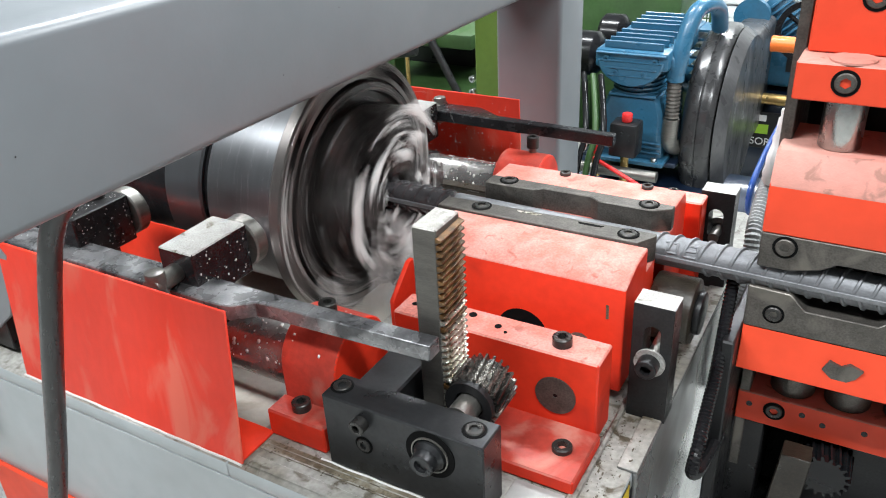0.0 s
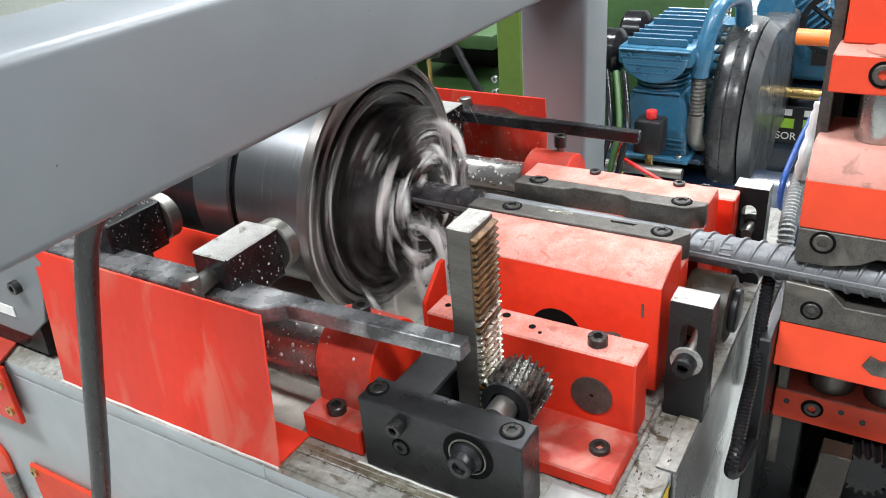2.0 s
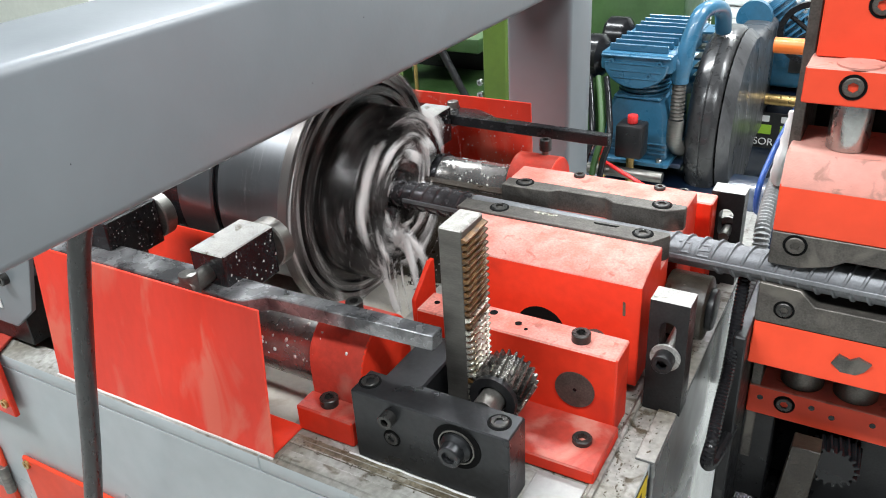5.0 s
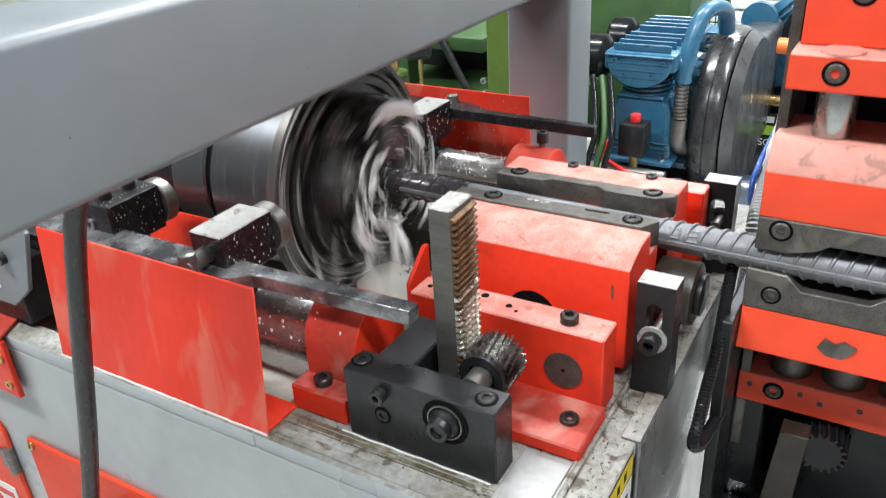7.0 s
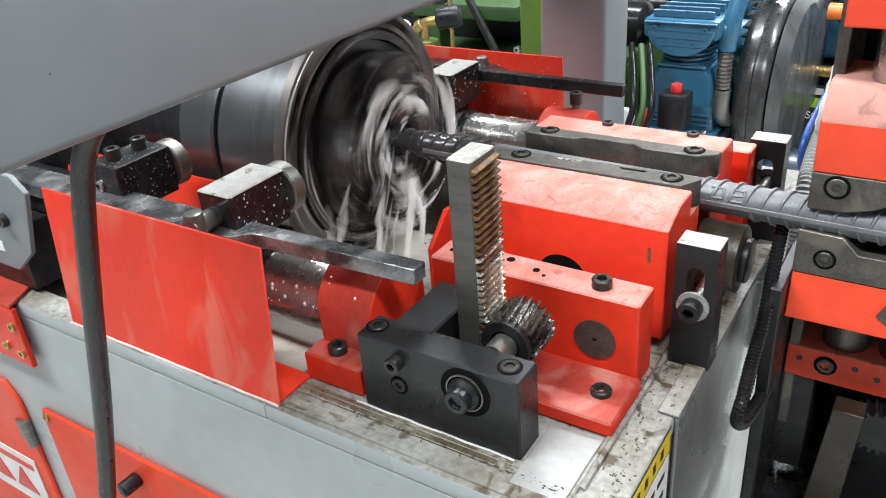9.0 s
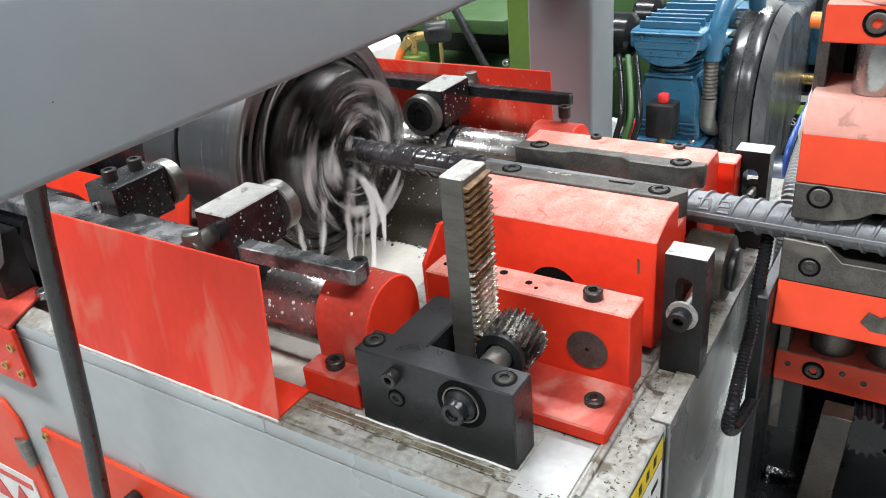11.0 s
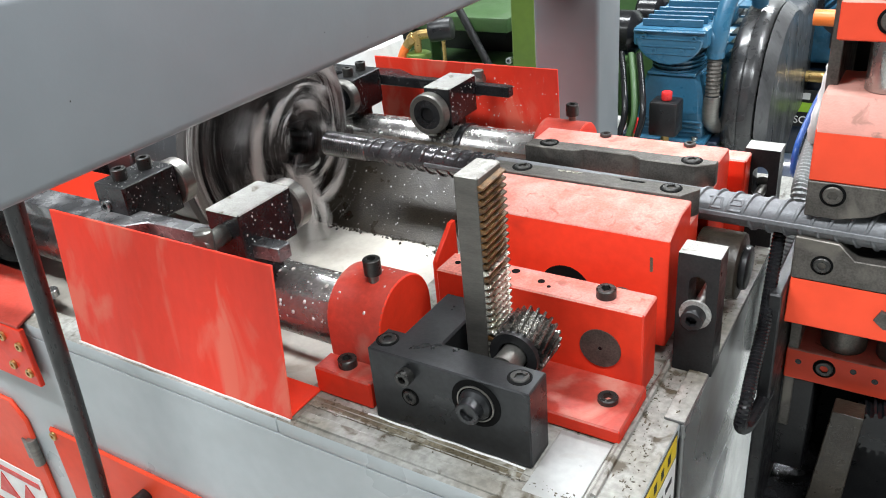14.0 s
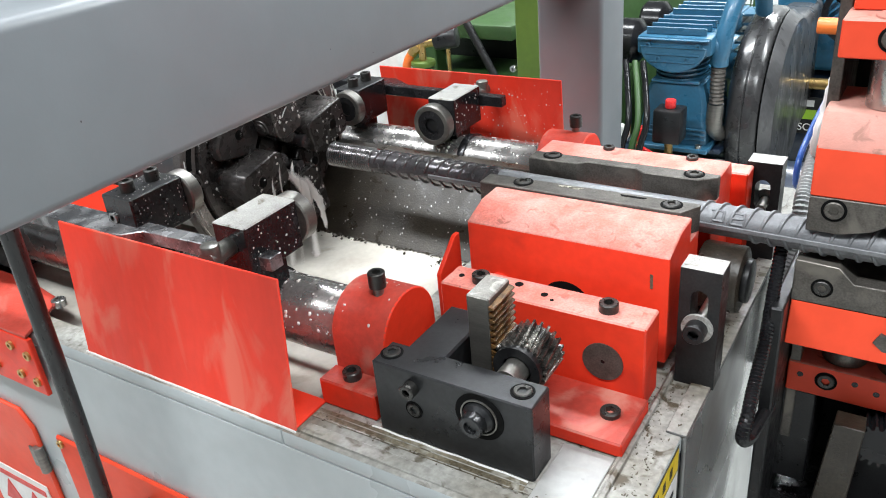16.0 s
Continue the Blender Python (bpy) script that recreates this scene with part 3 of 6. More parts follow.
def gear_mesh(cx, cz, y0, y1, r, teeth, depth, twist):
    bm, steps = B(), 4
    prof = []
    for k in range(teeth):
        for f, rr in ((-0.27, r - depth), (-0.13, r), (0.13, r), (0.27, r - depth)):
            prof.append((2 * math.pi * (k + f) / teeth, rr))
    rings = []
    for s in range(steps + 1):
        y, tw = y0 + (y1 - y0) * s / steps, twist * s / steps
        rings.append([bm.verts.new((cx + rr * math.cos(t + tw), y, cz + rr * math.sin(t + tw))) for t, rr in prof])
    for a, c in zip(rings, rings[1:]):
        for i in range(len(prof)):
            j = (i + 1) % len(prof)
            bm.faces.new((a[i], a[j], c[j], c[i]))
    bm.faces.new(rings[0])
    bm.faces.new(rings[-1])
    bmesh.ops.recalc_face_normals(bm, faces=bm.faces)
    return bm


part("toothed_wheel", gear_mesh(GX, GZ, GY - 0.020, GY + 0.024, GR, 22, 0.0062, 0.25), GEAR, pin, angle=25)
part("shaft", cyl(B(), (GX, -0.316, GZ), (GX, -0.250, GZ), 0.0135, seg=28), STEEL_DULL, pin, "bright steel shaft")
part("hub", lathe(B(), [(-0.294, 0.016), (-0.294, 0.026), (-0.287, 0.026), (-0.287, 0.016)], (GX, 0, GZ), "y", 32, True), BLACK, pin)

RX0, RX1, RY0, RY1, RTOP = -0.037, -0.0110, -0.288, -0.243, 1.061
rack = thing("gear_rack", ((RX0 + RX1) / 2, (RY0 + RY1) / 2, 0.72), "upright steel gear rack with greasy rust-stained teeth", "gear rack")
part("bar", box(B(), RX0, RX1, RY0, RY1, 0.72, RTOP, 0.0015), [RACK, RACK_TOP], rack, top=0.6)
tooth = None
for k in range(37):
    z = RTOP - 0.010 - 0.0074 * k
    if tooth is None:
        bm = B()
        d, hw = 0.0058, 0.0028
        pts = [(0, -hw), (d, -0.0008), (d, 0.0008), (0, hw)]
        va = [bm.verts.new((p[0], -0.0225, p[1] - 0.0010)) for p in pts]
        vb = [bm.verts.new((p[0], 0.0225, p[1] + 0.0010)) for p in pts]
        bm.faces.new(va)
        bm.faces.new(vb[::-1])
        for i in range(4):
            j = (i + 1) % 4
            bm.faces.new((va[j], va[i], vb[i], vb[j]))
        bmesh.ops.recalc_face_normals(bm, faces=bm.faces)
        tooth = mesh_of("tooth", bm, [BRASSY])
        tooth_r = tooth.copy()
        tooth_r.materials[0] = RUSTY
    ob = new("tooth", tooth_r if k < 12 or k % 9 == 4 else tooth)
    ob.parent = rack
    ob.location = Vector((RX1 - 0.0005, (RY0 + RY1) / 2, z)) - BASE[rack.name]
guide = thing("rack_guide", (-0.075, -0.265, 0.80), "black steel guide block beside the rack", "guide block")
part("block", box(B(), -0.098, -0.0505, -0.3155, -0.224, 0.801, 0.884, 0.002), GUN, guide)
part("cheek", box(B(), -0.049, 0.000, -0.240, -0.215, 0.801, 0.872, 0.001), BLACK, guide)

# ---- red angle bracket ----
ang = thing("angle_bracket", (0, -0.20, 0.80), "red angle bracket with dusty top and drilled holes", "bracket")
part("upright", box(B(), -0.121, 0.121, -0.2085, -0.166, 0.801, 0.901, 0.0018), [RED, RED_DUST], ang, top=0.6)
part("foot", box(B(), -0.045, 0.127, -0.288, -0.209, 0.801, 0.8175, 0.0018), [RED, RED_GRIMY], ang, top=0.6)
for bx in (0.074, -0.078):
    bolt(ang, (bx, -0.188, 0.901), r=0.0105, h=0.010)
bolt(ang, (0.100, -0.248, 0.8175), r=0.0105, h=0.006)
placed("shaft_end", ring_mesh(0.0025, 0.0225, JAW, 0.0016), ang, (0.076, -0.2085, 0.850), (0, -1, 0), label="bare steel shaft end")
part("shaft_end", cyl(B(), (0.076, -0.2082, 0.850), (0.076, -0.2094, 0.850), 0.0024, seg=12), RUBBER, ang)
for bx, by, rr in ((-0.105, -0.186, 0.0035), (-0.060, -0.186, 0.0035), (-0.035, -0.178, 0.0048), (0.000, -0.187, 0.0040), (0.012, -0.194, 0.0022)):
    placed("hole", ring_mesh(0.0001, rr, HOLE_SHADE, 0.0005), ang, (bx, by, 0.901))
fin = single("red_stop_plate", prism(B(), [(-0.165, 0.801), (-0.165, 0.880), (-0.125, 0.915), (-0.115, 0.915), (-0.115, 0.801)], "x", -0.155, -0.149, 0.0008), RED, (-0.152, -0.14, 0.80),
             "thin red stop plate beside the clamp", "plate")

# ---- clamp jaws ----


def clamp(s, name):
    """One half of the clamp; s: -1 for the front, 1 for the rear."""
    c = thing("clamp_block", (0, 0.09 * s, 0.80), "red painted clamp block with dusty chamfered top", "clamp block", "clamp blocks")
    yy = lambda v: v * s
    prof = [(yy(0.026), 0.815), (yy(0.026), 0.9325), (yy(0.0585), 0.9325), (yy(0.0585), 0.9610), (yy(0.096), 0.9605), (yy(0.133), 0.947), (yy(0.133), 0.815)]
    if s > 0:
        prof = [(0.020, 0.815), (0.020, 0.9375), (0.0480, 0.9375), (0.0480, 0.964), (0.098, 0.964), (0.106, 0.950), (0.106, 0.815)]
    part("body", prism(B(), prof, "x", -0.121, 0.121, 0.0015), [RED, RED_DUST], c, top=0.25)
    part("slide_foot", prism(B(), [(yy(0.016), 0.801), (yy(0.016), 0.8145), (yy(0.110), 0.8145), (yy(0.110), 0.801)], "x", -0.10, 0.10), BLACK, c)
    jaw = [(-0.145, yy(0.030)), (0.121, yy(0.027)), (0.123, yy(0.034)), (0.108, yy(0.058)), (-0.145, yy(0.058))]
    if s > 0:
        jaw = [(-0.120, 0.016), (-0.052, 0.016), (-0.042, 0.026), (0.022, 0.026), (0.034, 0.017), (0.10, 0.017), (0.1215, 0.030), (0.1215, 0.0415), (-0.120, 0.0415)]
        jaw = [(x, y + 0.006) for x, y in jaw]
    j = part("jaw", prism(B(), jaw, "z", 0.933 if s < 0 else 0.938, 0.9635 if s < 0 else 0.9665, 0.001), JAW, c, "dark oiled jaw bar")
    for bx in (-0.0925, 0.0925):
        bolt(j, (bx, (0.0405 if s < 0 else 0.0385) * s, 0.9635 if s < 0 else 0.9665), r=0.0096, sunk=True)
    if s > 0:
        for bx in (-0.035, 0.075):
            bolt(c, (bx, 0.090, 0.964), r=0.0075, h=0.004)
        return c
    for sx in (-0.048, 0.030):
        part("oil_slot", prism(B(), [(sx, yy(0.034)), (sx + 0.032, yy(0.0335)), (sx + 0.029, yy(0.0375)), (sx + 0.003, yy(0.038))], "z", 0.9632, 0.9639), BRASSY if sx < 0 else HOLE_SHADE, j, "shallow worn slot")
    part("scratch", prism(B(), [(0.101, 0.925), (0.104, 0.924), (0.1045, 0.908), (0.1015, 0.907)], "y", yy(0.1337), yy(0.1325)), GRIME, c, "dark scratch in the paint")
    part("bore", cyl(B(), (0.004, yy(0.1325), 0.862), (0.004, yy(0.1338), 0.862), 0.031, seg=40), HOLE_SHADE, c, "dark round bore")
    part("pin", cyl(B(), (-0.080, yy(0.132), 0.872), (-0.080, yy(0.1385), 0.872), 0.014, seg=24, bev=0.001), RED, c)
    part("pin", cyl(B(), (0.072, yy(0.132), 0.868), (0.072, yy(0.1385), 0.868), 0.013, seg=24, bev=0.001), JAW, c)
    return c


clamp_front = clamp(-1, "front")
clamp_rear = clamp(1, "rear")
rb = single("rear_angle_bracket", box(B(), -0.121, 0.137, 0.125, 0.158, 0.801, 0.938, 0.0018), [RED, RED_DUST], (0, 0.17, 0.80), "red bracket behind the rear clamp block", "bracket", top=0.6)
bolt(rb, (0.095, 0.142, 0.938), r=0.008, h=0.006)


def slotted_strap(x0, x1, y0, y1, z0, z1, front, group="slotted straps"):
    st = thing("slotted_strap", ((x0 + x1) / 2, (y0 + y1) / 2, z0), "black slotted steel strap with worn bright top", "strap", group)
    sx0, sx1, sz0, sz1 = x0 + 0.012, x1 - 0.012, z0 + 0.075, z1 - 0.024
    n, cx, r = 10, (sx0 + sx1) / 2, (sx1 - sx0) / 2
    bm = B()
    low = [(x0, z0), (x1, z0), (x1, sz0 + r)] + [(cx + r * math.cos(-math.pi * k / n), sz0 + r + r * math.sin(-math.pi * k / n)) for k in range(n + 1)] + [(x0, sz0 + r)]
    high = [(x1, z1), (x0, z1), (x0, sz1 - r)] + [(cx - r * math.cos(math.pi * k / n), sz1 - r + r * math.sin(math.pi * k / n)) for k in range(n + 1)] + [(x1, sz1 - r)]
    prism(bm, low, "y", y0, y1)
    prism(bm, high, "y", y0, y1)
    prism(bm, [(x0, sz0 + r), (sx0, sz0 + r), (sx0, sz1 - r), (x0, sz1 - r)], "y", y0, y1)
    prism(bm, [(sx1, sz0 + r), (x1, sz0 + r), (x1, sz1 - r), (sx1, sz1 - r)], "y", y0, y1)
    part("strap", bm, [BLACK, WORN_TOP], st, top=0.85)
    f = -1 if front else 1
    yb = y0 if front else y1
    placed("washer", ring_mesh(0.008, 0.0165, WORN_TOP, 0.003), st, (cx, yb, 0.876), (0, f, 0))
    placed("bolt", bolt_mesh(0.0115, 0.014, BLACK), st, (cx, yb + 0.003 * f, 0.876), (0, f, 0), 20)
    part("stud", cyl(B(), (cx, y0 - 0.002, 0.876), (cx, y1 + 0.03, 0.876), 0.007, seg=16), STEEL_DULL, st)
    return st


slotted_strap(0.134, 0.176, -0.146, -0.116, 0.801, 0.944, True)
slotted_strap(0.128, 0.171, 0.160, 0.190, 0.801, 0.942, False)
cy = thing("clamp_cylinder", (0.16, -0.06, 0.80), "dark round hydraulic clamp cylinder", "cylinder")
part("barrel", cyl(B(), (0.122, -0.018, 0.868), (0.172, -0.018, 0.868), 0.040, seg=40, bev=0.004), SLUDGE, cy, "oily dark barrel")
part("saddle", box(B(), 0.123, 0.150, -0.06, 0.02, 0.8015, 0.830, 0.002), BLACK, cy)
part("gland", cyl(B(), (0.172, -0.018, 0.868), (0.180, -0.018, 0.868), 0.026, seg=32, bev=0.002), BLACK, cy)

# ---- ribbed bar ----
AX = 0.9365
bar = thing("steel_bar", (0.4, 0.0, AX), "grey ribbed steel reinforcing bar with a fresh threaded end", "steel bar")
RB = 0.0182
part("core", cyl(B(), (-0.150, 0, AX), (1.9, 0, AX), RB, seg=40), REBAR, bar)
part("peeled_core", cyl(B(), (-0.255, 0, AX), (-0.150, 0, AX), RB, seg=40), REBAR_WET, bar, "wet dark stretch of the bar")
prof = [(-0.438, 0.012), (-0.4362, 0.0160)]
x = -0.4362
while x < -0.358:
    prof += [(x + 0.0016, 0.0186), (x + 0.0022, 0.0186), (x + 0.0038, 0.0152)]
    x += 0.0040
thread = prof + [(x, 0.0164)]
part("thread", lathe(B(), thread, (0, 0, AX), "x", 40), THREAD, bar, "fresh wet thread", angle=15)
prof = []
prof += [(x, 0.0162), (x + 0.0004, 0.0168), (-0.256, 0.0172), (-0.254, 0.0182)]
part("peeled_end", lathe(B(), prof, (0, 0, AX), "x", 40), REBAR_WET, bar, "wet peeled bar end", angle=50)


def rib(x0, pitch, a0, a1, wet=False):
    bm, n = B(), 14
    rows = []
    for i in range(n + 1):
        t = i / n
        a = a0 + (a1 - a0) * t
        xx = x0 + pitch * t
        hgt = 0.0026 * math.sin(math.pi * min(max(t, 0.02), 0.98)) ** 0.5 * (0.75 if wet else 1)
        w = 0.0028
        ring = []
        for dx, rr in ((-w, RB - 0.0006), (-w * 0.4, RB + hgt), (w * 0.4, RB + hgt), (w, RB - 0.0006)):
            if wet:
                rr -= 0.0011
            ring.append(bm.verts.new((xx + dx, rr * math.cos(a), AX + rr * math.sin(a))))
        rows.append(ring)
    for r0, r1 in zip(rows, rows[1:]):
        for k in range(3):
            bm.faces.new((r0[k], r0[k + 1], r1[k + 1], r1[k]))
    bmesh.ops.recalc_face_normals(bm, faces=bm.faces)
    return bm


for sgn, off in ((1, 0.0), (-1, 0.009)):
    for k in range(74):
        x0 = -0.335 + off + 0.0178 * k
        if (0.118 < x0 < 0.166 and sgn < 0) or -0.15 < x0 < 0.112:
            continue
        a0, a1 = (0.16, math.pi - 0.16) if sgn > 0 else (math.pi + 0.16, 2 * math.pi - 0.16)
        part("rib", rib(x0, 0.016 if sgn < 0 else -0.016, a0, a1, x0 < -0.262), REBAR_WET if x0 < -0.155 else REBAR, bar)
for a in (0, math.pi):
    b = B()
    for y0, y1 in ((RB - 0.001, RB + 0.0022),):
        c = math.cos(a)
        box(b, -0.254, 1.9, *sorted((c * y0, c * y1)), AX - 0.0028, AX + 0.0028, 0.0006)
    part("long_rib", b, REBAR, bar)


def raised_mark(strokes, x0, a0):
    """Raised strokes rolled on the bar's flank."""
    bm = B()
    for (u0, v0), (u1, v1) in strokes:
        pts = []
        for i in range(7):
            t = i / 6
            u, v = u0 + (u1 - u0) * t, v0 + (v1 - v0) * t
            a = a0 - v / RB
            pts.append((x0 + u, RB * math.cos(a), AX + RB * math.sin(a)))
        tube(bm, pts, 0.0017, 6, 1)
    return bm


part("raised_mark", raised_mark([((0, 0.006), (0.014, 0.006)), ((0.014, 0.006), (0.014, -0.006)), ((0.014, -0.006), (0.003, -0.006))], 0.128, 2.45), REBAR, bar)
part("raised_mark", raised_mark([((0, 0.006), (0.014, 0.006)), ((0.014, 0.006), (0.014, 0.0)), ((0.014, 0.0), (0.001, -0.001)), ((0.001, -0.001), (0.001, -0.007)), ((0.001, -0.007), (0.014, -0.007))], 0.150, 2.45), REBAR, bar)

# the bar lies with a slight fall towards its threaded end's far side
bar.location.z = 0.9280
bar.rotation_euler = (0, 0.0125, 0)

# ---- carriage: slide bars, rollers, spindle ----
slide = thing("slide_bar", (-0.3, -0.30, 0.945), "wet black flat cam bar with a stepped edge", "cam bar", "cam bars")
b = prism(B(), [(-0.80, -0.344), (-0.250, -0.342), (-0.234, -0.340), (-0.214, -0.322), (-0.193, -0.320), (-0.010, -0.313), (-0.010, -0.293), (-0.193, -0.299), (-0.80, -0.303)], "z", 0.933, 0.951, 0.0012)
part("bar", b, BAR_GLINTS, slide)
slide_r = thing("slide_bar", (-0.3, 0.30, 0.945), "wet black flat cam bar with a stepped edge", "cam bar", "cam bars")
b = prism(B(), [(-0.75, 0.335), (-0.285, 0.335), (-0.262, 0.322), (-0.240, 0.308), (-0.036, 0.302), (-0.036, 0.286), (-0.75, 0.300)], "z", 0.932, 0.950, 0.0012)
part("bar", b, BLACK_WET, slide_r)


def roller_block(x0, x1, s, yo, yi, zt, two_bolts=False, group="roller blocks", drop=0.030, big=0.0):
    """A cam roller block; s: -1 front, 1 rear; yo: outer end, yi: inner end."""
    y0, y1 = sorted((yo, yi))
    r = thing("roller_block", ((x0 + x1) / 2, (y0 + y1) / 2, zt - 0.075), "black cam roller block with a steel bearing and light top" if not two_bolts else "black cam roller block with two tall socket screws", "roller block", group)
    body = part("body", box(B(), x0, x1, y0, y1, zt - 0.062, zt, 0.0015), [BLACK_WET, BLACK if two_bolts else WORN_TOP], r, top=0.6)
    xc, zc = x1 - 0.018 - 5 * big, zt - drop
    d = -s
    part("bearing", lathe(B(), [(yi, 0.015), (yi, 0.029 + big), (yi + 0.002 * d, 0.031 + big), (yi + 0.017 * d, 0.031 + big), (yi + 0.019 * d, 0.029 + big), (yi + 0.019 * d, 0.022 + big), (yi + 0.017 * d, 0.021 + big), (yi + 0.017 * d, 0.015)], (xc, 0, zc), "y", 40, True), STEEL_DULL, r, "wet steel bearing")
    part("bearing_shield", lathe(B(), [(yi + 0.0165 * d, 0.0125), (yi + 0.0182 * d, 0.0125), (yi + 0.0182 * d, 0.0235 + big), (yi + 0.0165 * d, 0.0235 + big)], (xc, 0, zc), "y", 36, True), BLACK_WET, r, "dark bearing shield")
    part("bearing_hub", cyl(B(), (xc, yi, zc), (xc, yi + 0.015 * d, zc), 0.013, seg=24, bev=0.002), BLACK, r)
    if two_bolts:
        for f in (0.25, 0.72):
            bolt(r, ((x0 + x1) / 2, y0 + (y1 - y0) * f, zt), r=0.0095, h=0.015)
        bolt(r, (x0 + 0.014, yo, zt - 0.030), (0, s, 0), 0.008, 0.003, STEEL)
    else:
        xa = x0 + 0.023
        part("lever", cyl(B(), (xa, yo, zt - 0.026), (xa + 0.013, yo + 0.048 * s, zt - 0.020), 0.011, seg=24, bev=0.002), STEEL_DULL, r, "round lever arm")
        part("lever_pin", cyl(B(), (xa + 0.011, yo + 0.037 * s, zt - 0.048), (xa + 0.011, yo + 0.037 * s, zt - 0.004), 0.0105, seg=24, bev=0.002), STEEL_DULL, r, "worn steel pin")
    part("post", box(B(), x0 + 0.008, x1 - 0.012, y0 + 0.02, y1 - 0.02, zt - 0.15, zt - 0.0625, 0.001), BLACK_WET, r)
    return r


roller_block(-0.343, -0.292, -1, -0.325, -0.240, 0.990)
roller_block(-0.396, -0.346, 1, 0.292, 0.206, 0.966, drop=0.041, big=0.0035)
roller_block(-0.590, -0.540, 1, 0.285, 0.205, 0.966, True)
roller_block(-0.548, -0.493, -1, -0.318, -0.235, 0.988, True)

# spindle and threading head, axis along x; built at its first place
CX = -0.300
head = thing("threading_head", (CX, 0.0, AX), "wet dark steel rotating threading head streaked with milky coolant", "threading head")


def wheel(prof, m, name, label="", seg=72):
    return part(name, lathe(B(), [(CX + a, r) for a, r in prof], (0, 0, AX), "x", seg), m, head, label, angle=30)


R0 = 0.180
wheel([(-0.150, 0.06), (-0.150, 0.148), (-0.147, 0.151), (-0.020, 0.151), (-0.018, 0.149), (-0.018, 0.06)], SPINDLE, "drum", "turned steel drum")
wheel([(-0.166, 0.10), (-0.166, 0.138), (-0.150, 0.138), (-0.150, 0.10)], RUBBER, "groove_ring", "black groove")
wheel([(-0.235, 0.06), (-0.235, 0.142), (-0.232, 0.145), (-0.169, 0.145), (-0.166, 0.142), (-0.166, 0.06)], SPINDLE, "rear_drum", "turned steel drum")
wheel([(-0.420, 0.05), (-0.420, 0.130), (-0.240, 0.130), (-0.235, 0.126), (-0.235, 0.05)], BLACK_WET, "rear_hub")
wheel([(-0.018, 0.10), (-0.018, R0 - 0.002), (-0.016, R0), (-0.002, R0), (0.0, R0 - 0.002), (0.0, 0.1545), (-0.011, 0.1525), (-0.011, 0.10)], RIM, "flange", "bare steel flange rim")
wheel([(-0.0135, 0.03), (-0.0135, 0.1515), (0.003, 0.1505), (0.005, 0.1485), (0.005, 0.138), (-0.004, 0.136), (-0.004, 0.03)], CHUCK, "face_plate")


def on_head(bm, deg):
    """Turn a piece built at the top of the head about its axis."""
    bmesh.ops.transform(bm, matrix=Matrix.Translation((0, 0, AX)) @ Matrix.Rotation(radians(deg), 4, "X") @ Matrix.Translation((0, 0, -AX)), verts=bm.verts)
    return bm


def arc_pad(r0, r1, a0, a1, x0, x1, n=12):
    """A piece of a ring between two radii and two angles (degrees from the top)."""
    pts = [(r1 * math.sin(radians(a0 + (a1 - a0) * k / n)), AX + r1 * math.cos(radians(a0 + (a1 - a0) * k / n))) for k in range(n + 1)]
    pts += [(r0 * math.sin(radians(a1 + (a0 - a1) * k / n)), AX + r0 * math.cos(radians(a1 + (a0 - a1) * k / n))) for k in range(n + 1)]
    return prism(B(), pts, "x", x0, x1, 0.0)


BF = 0.060
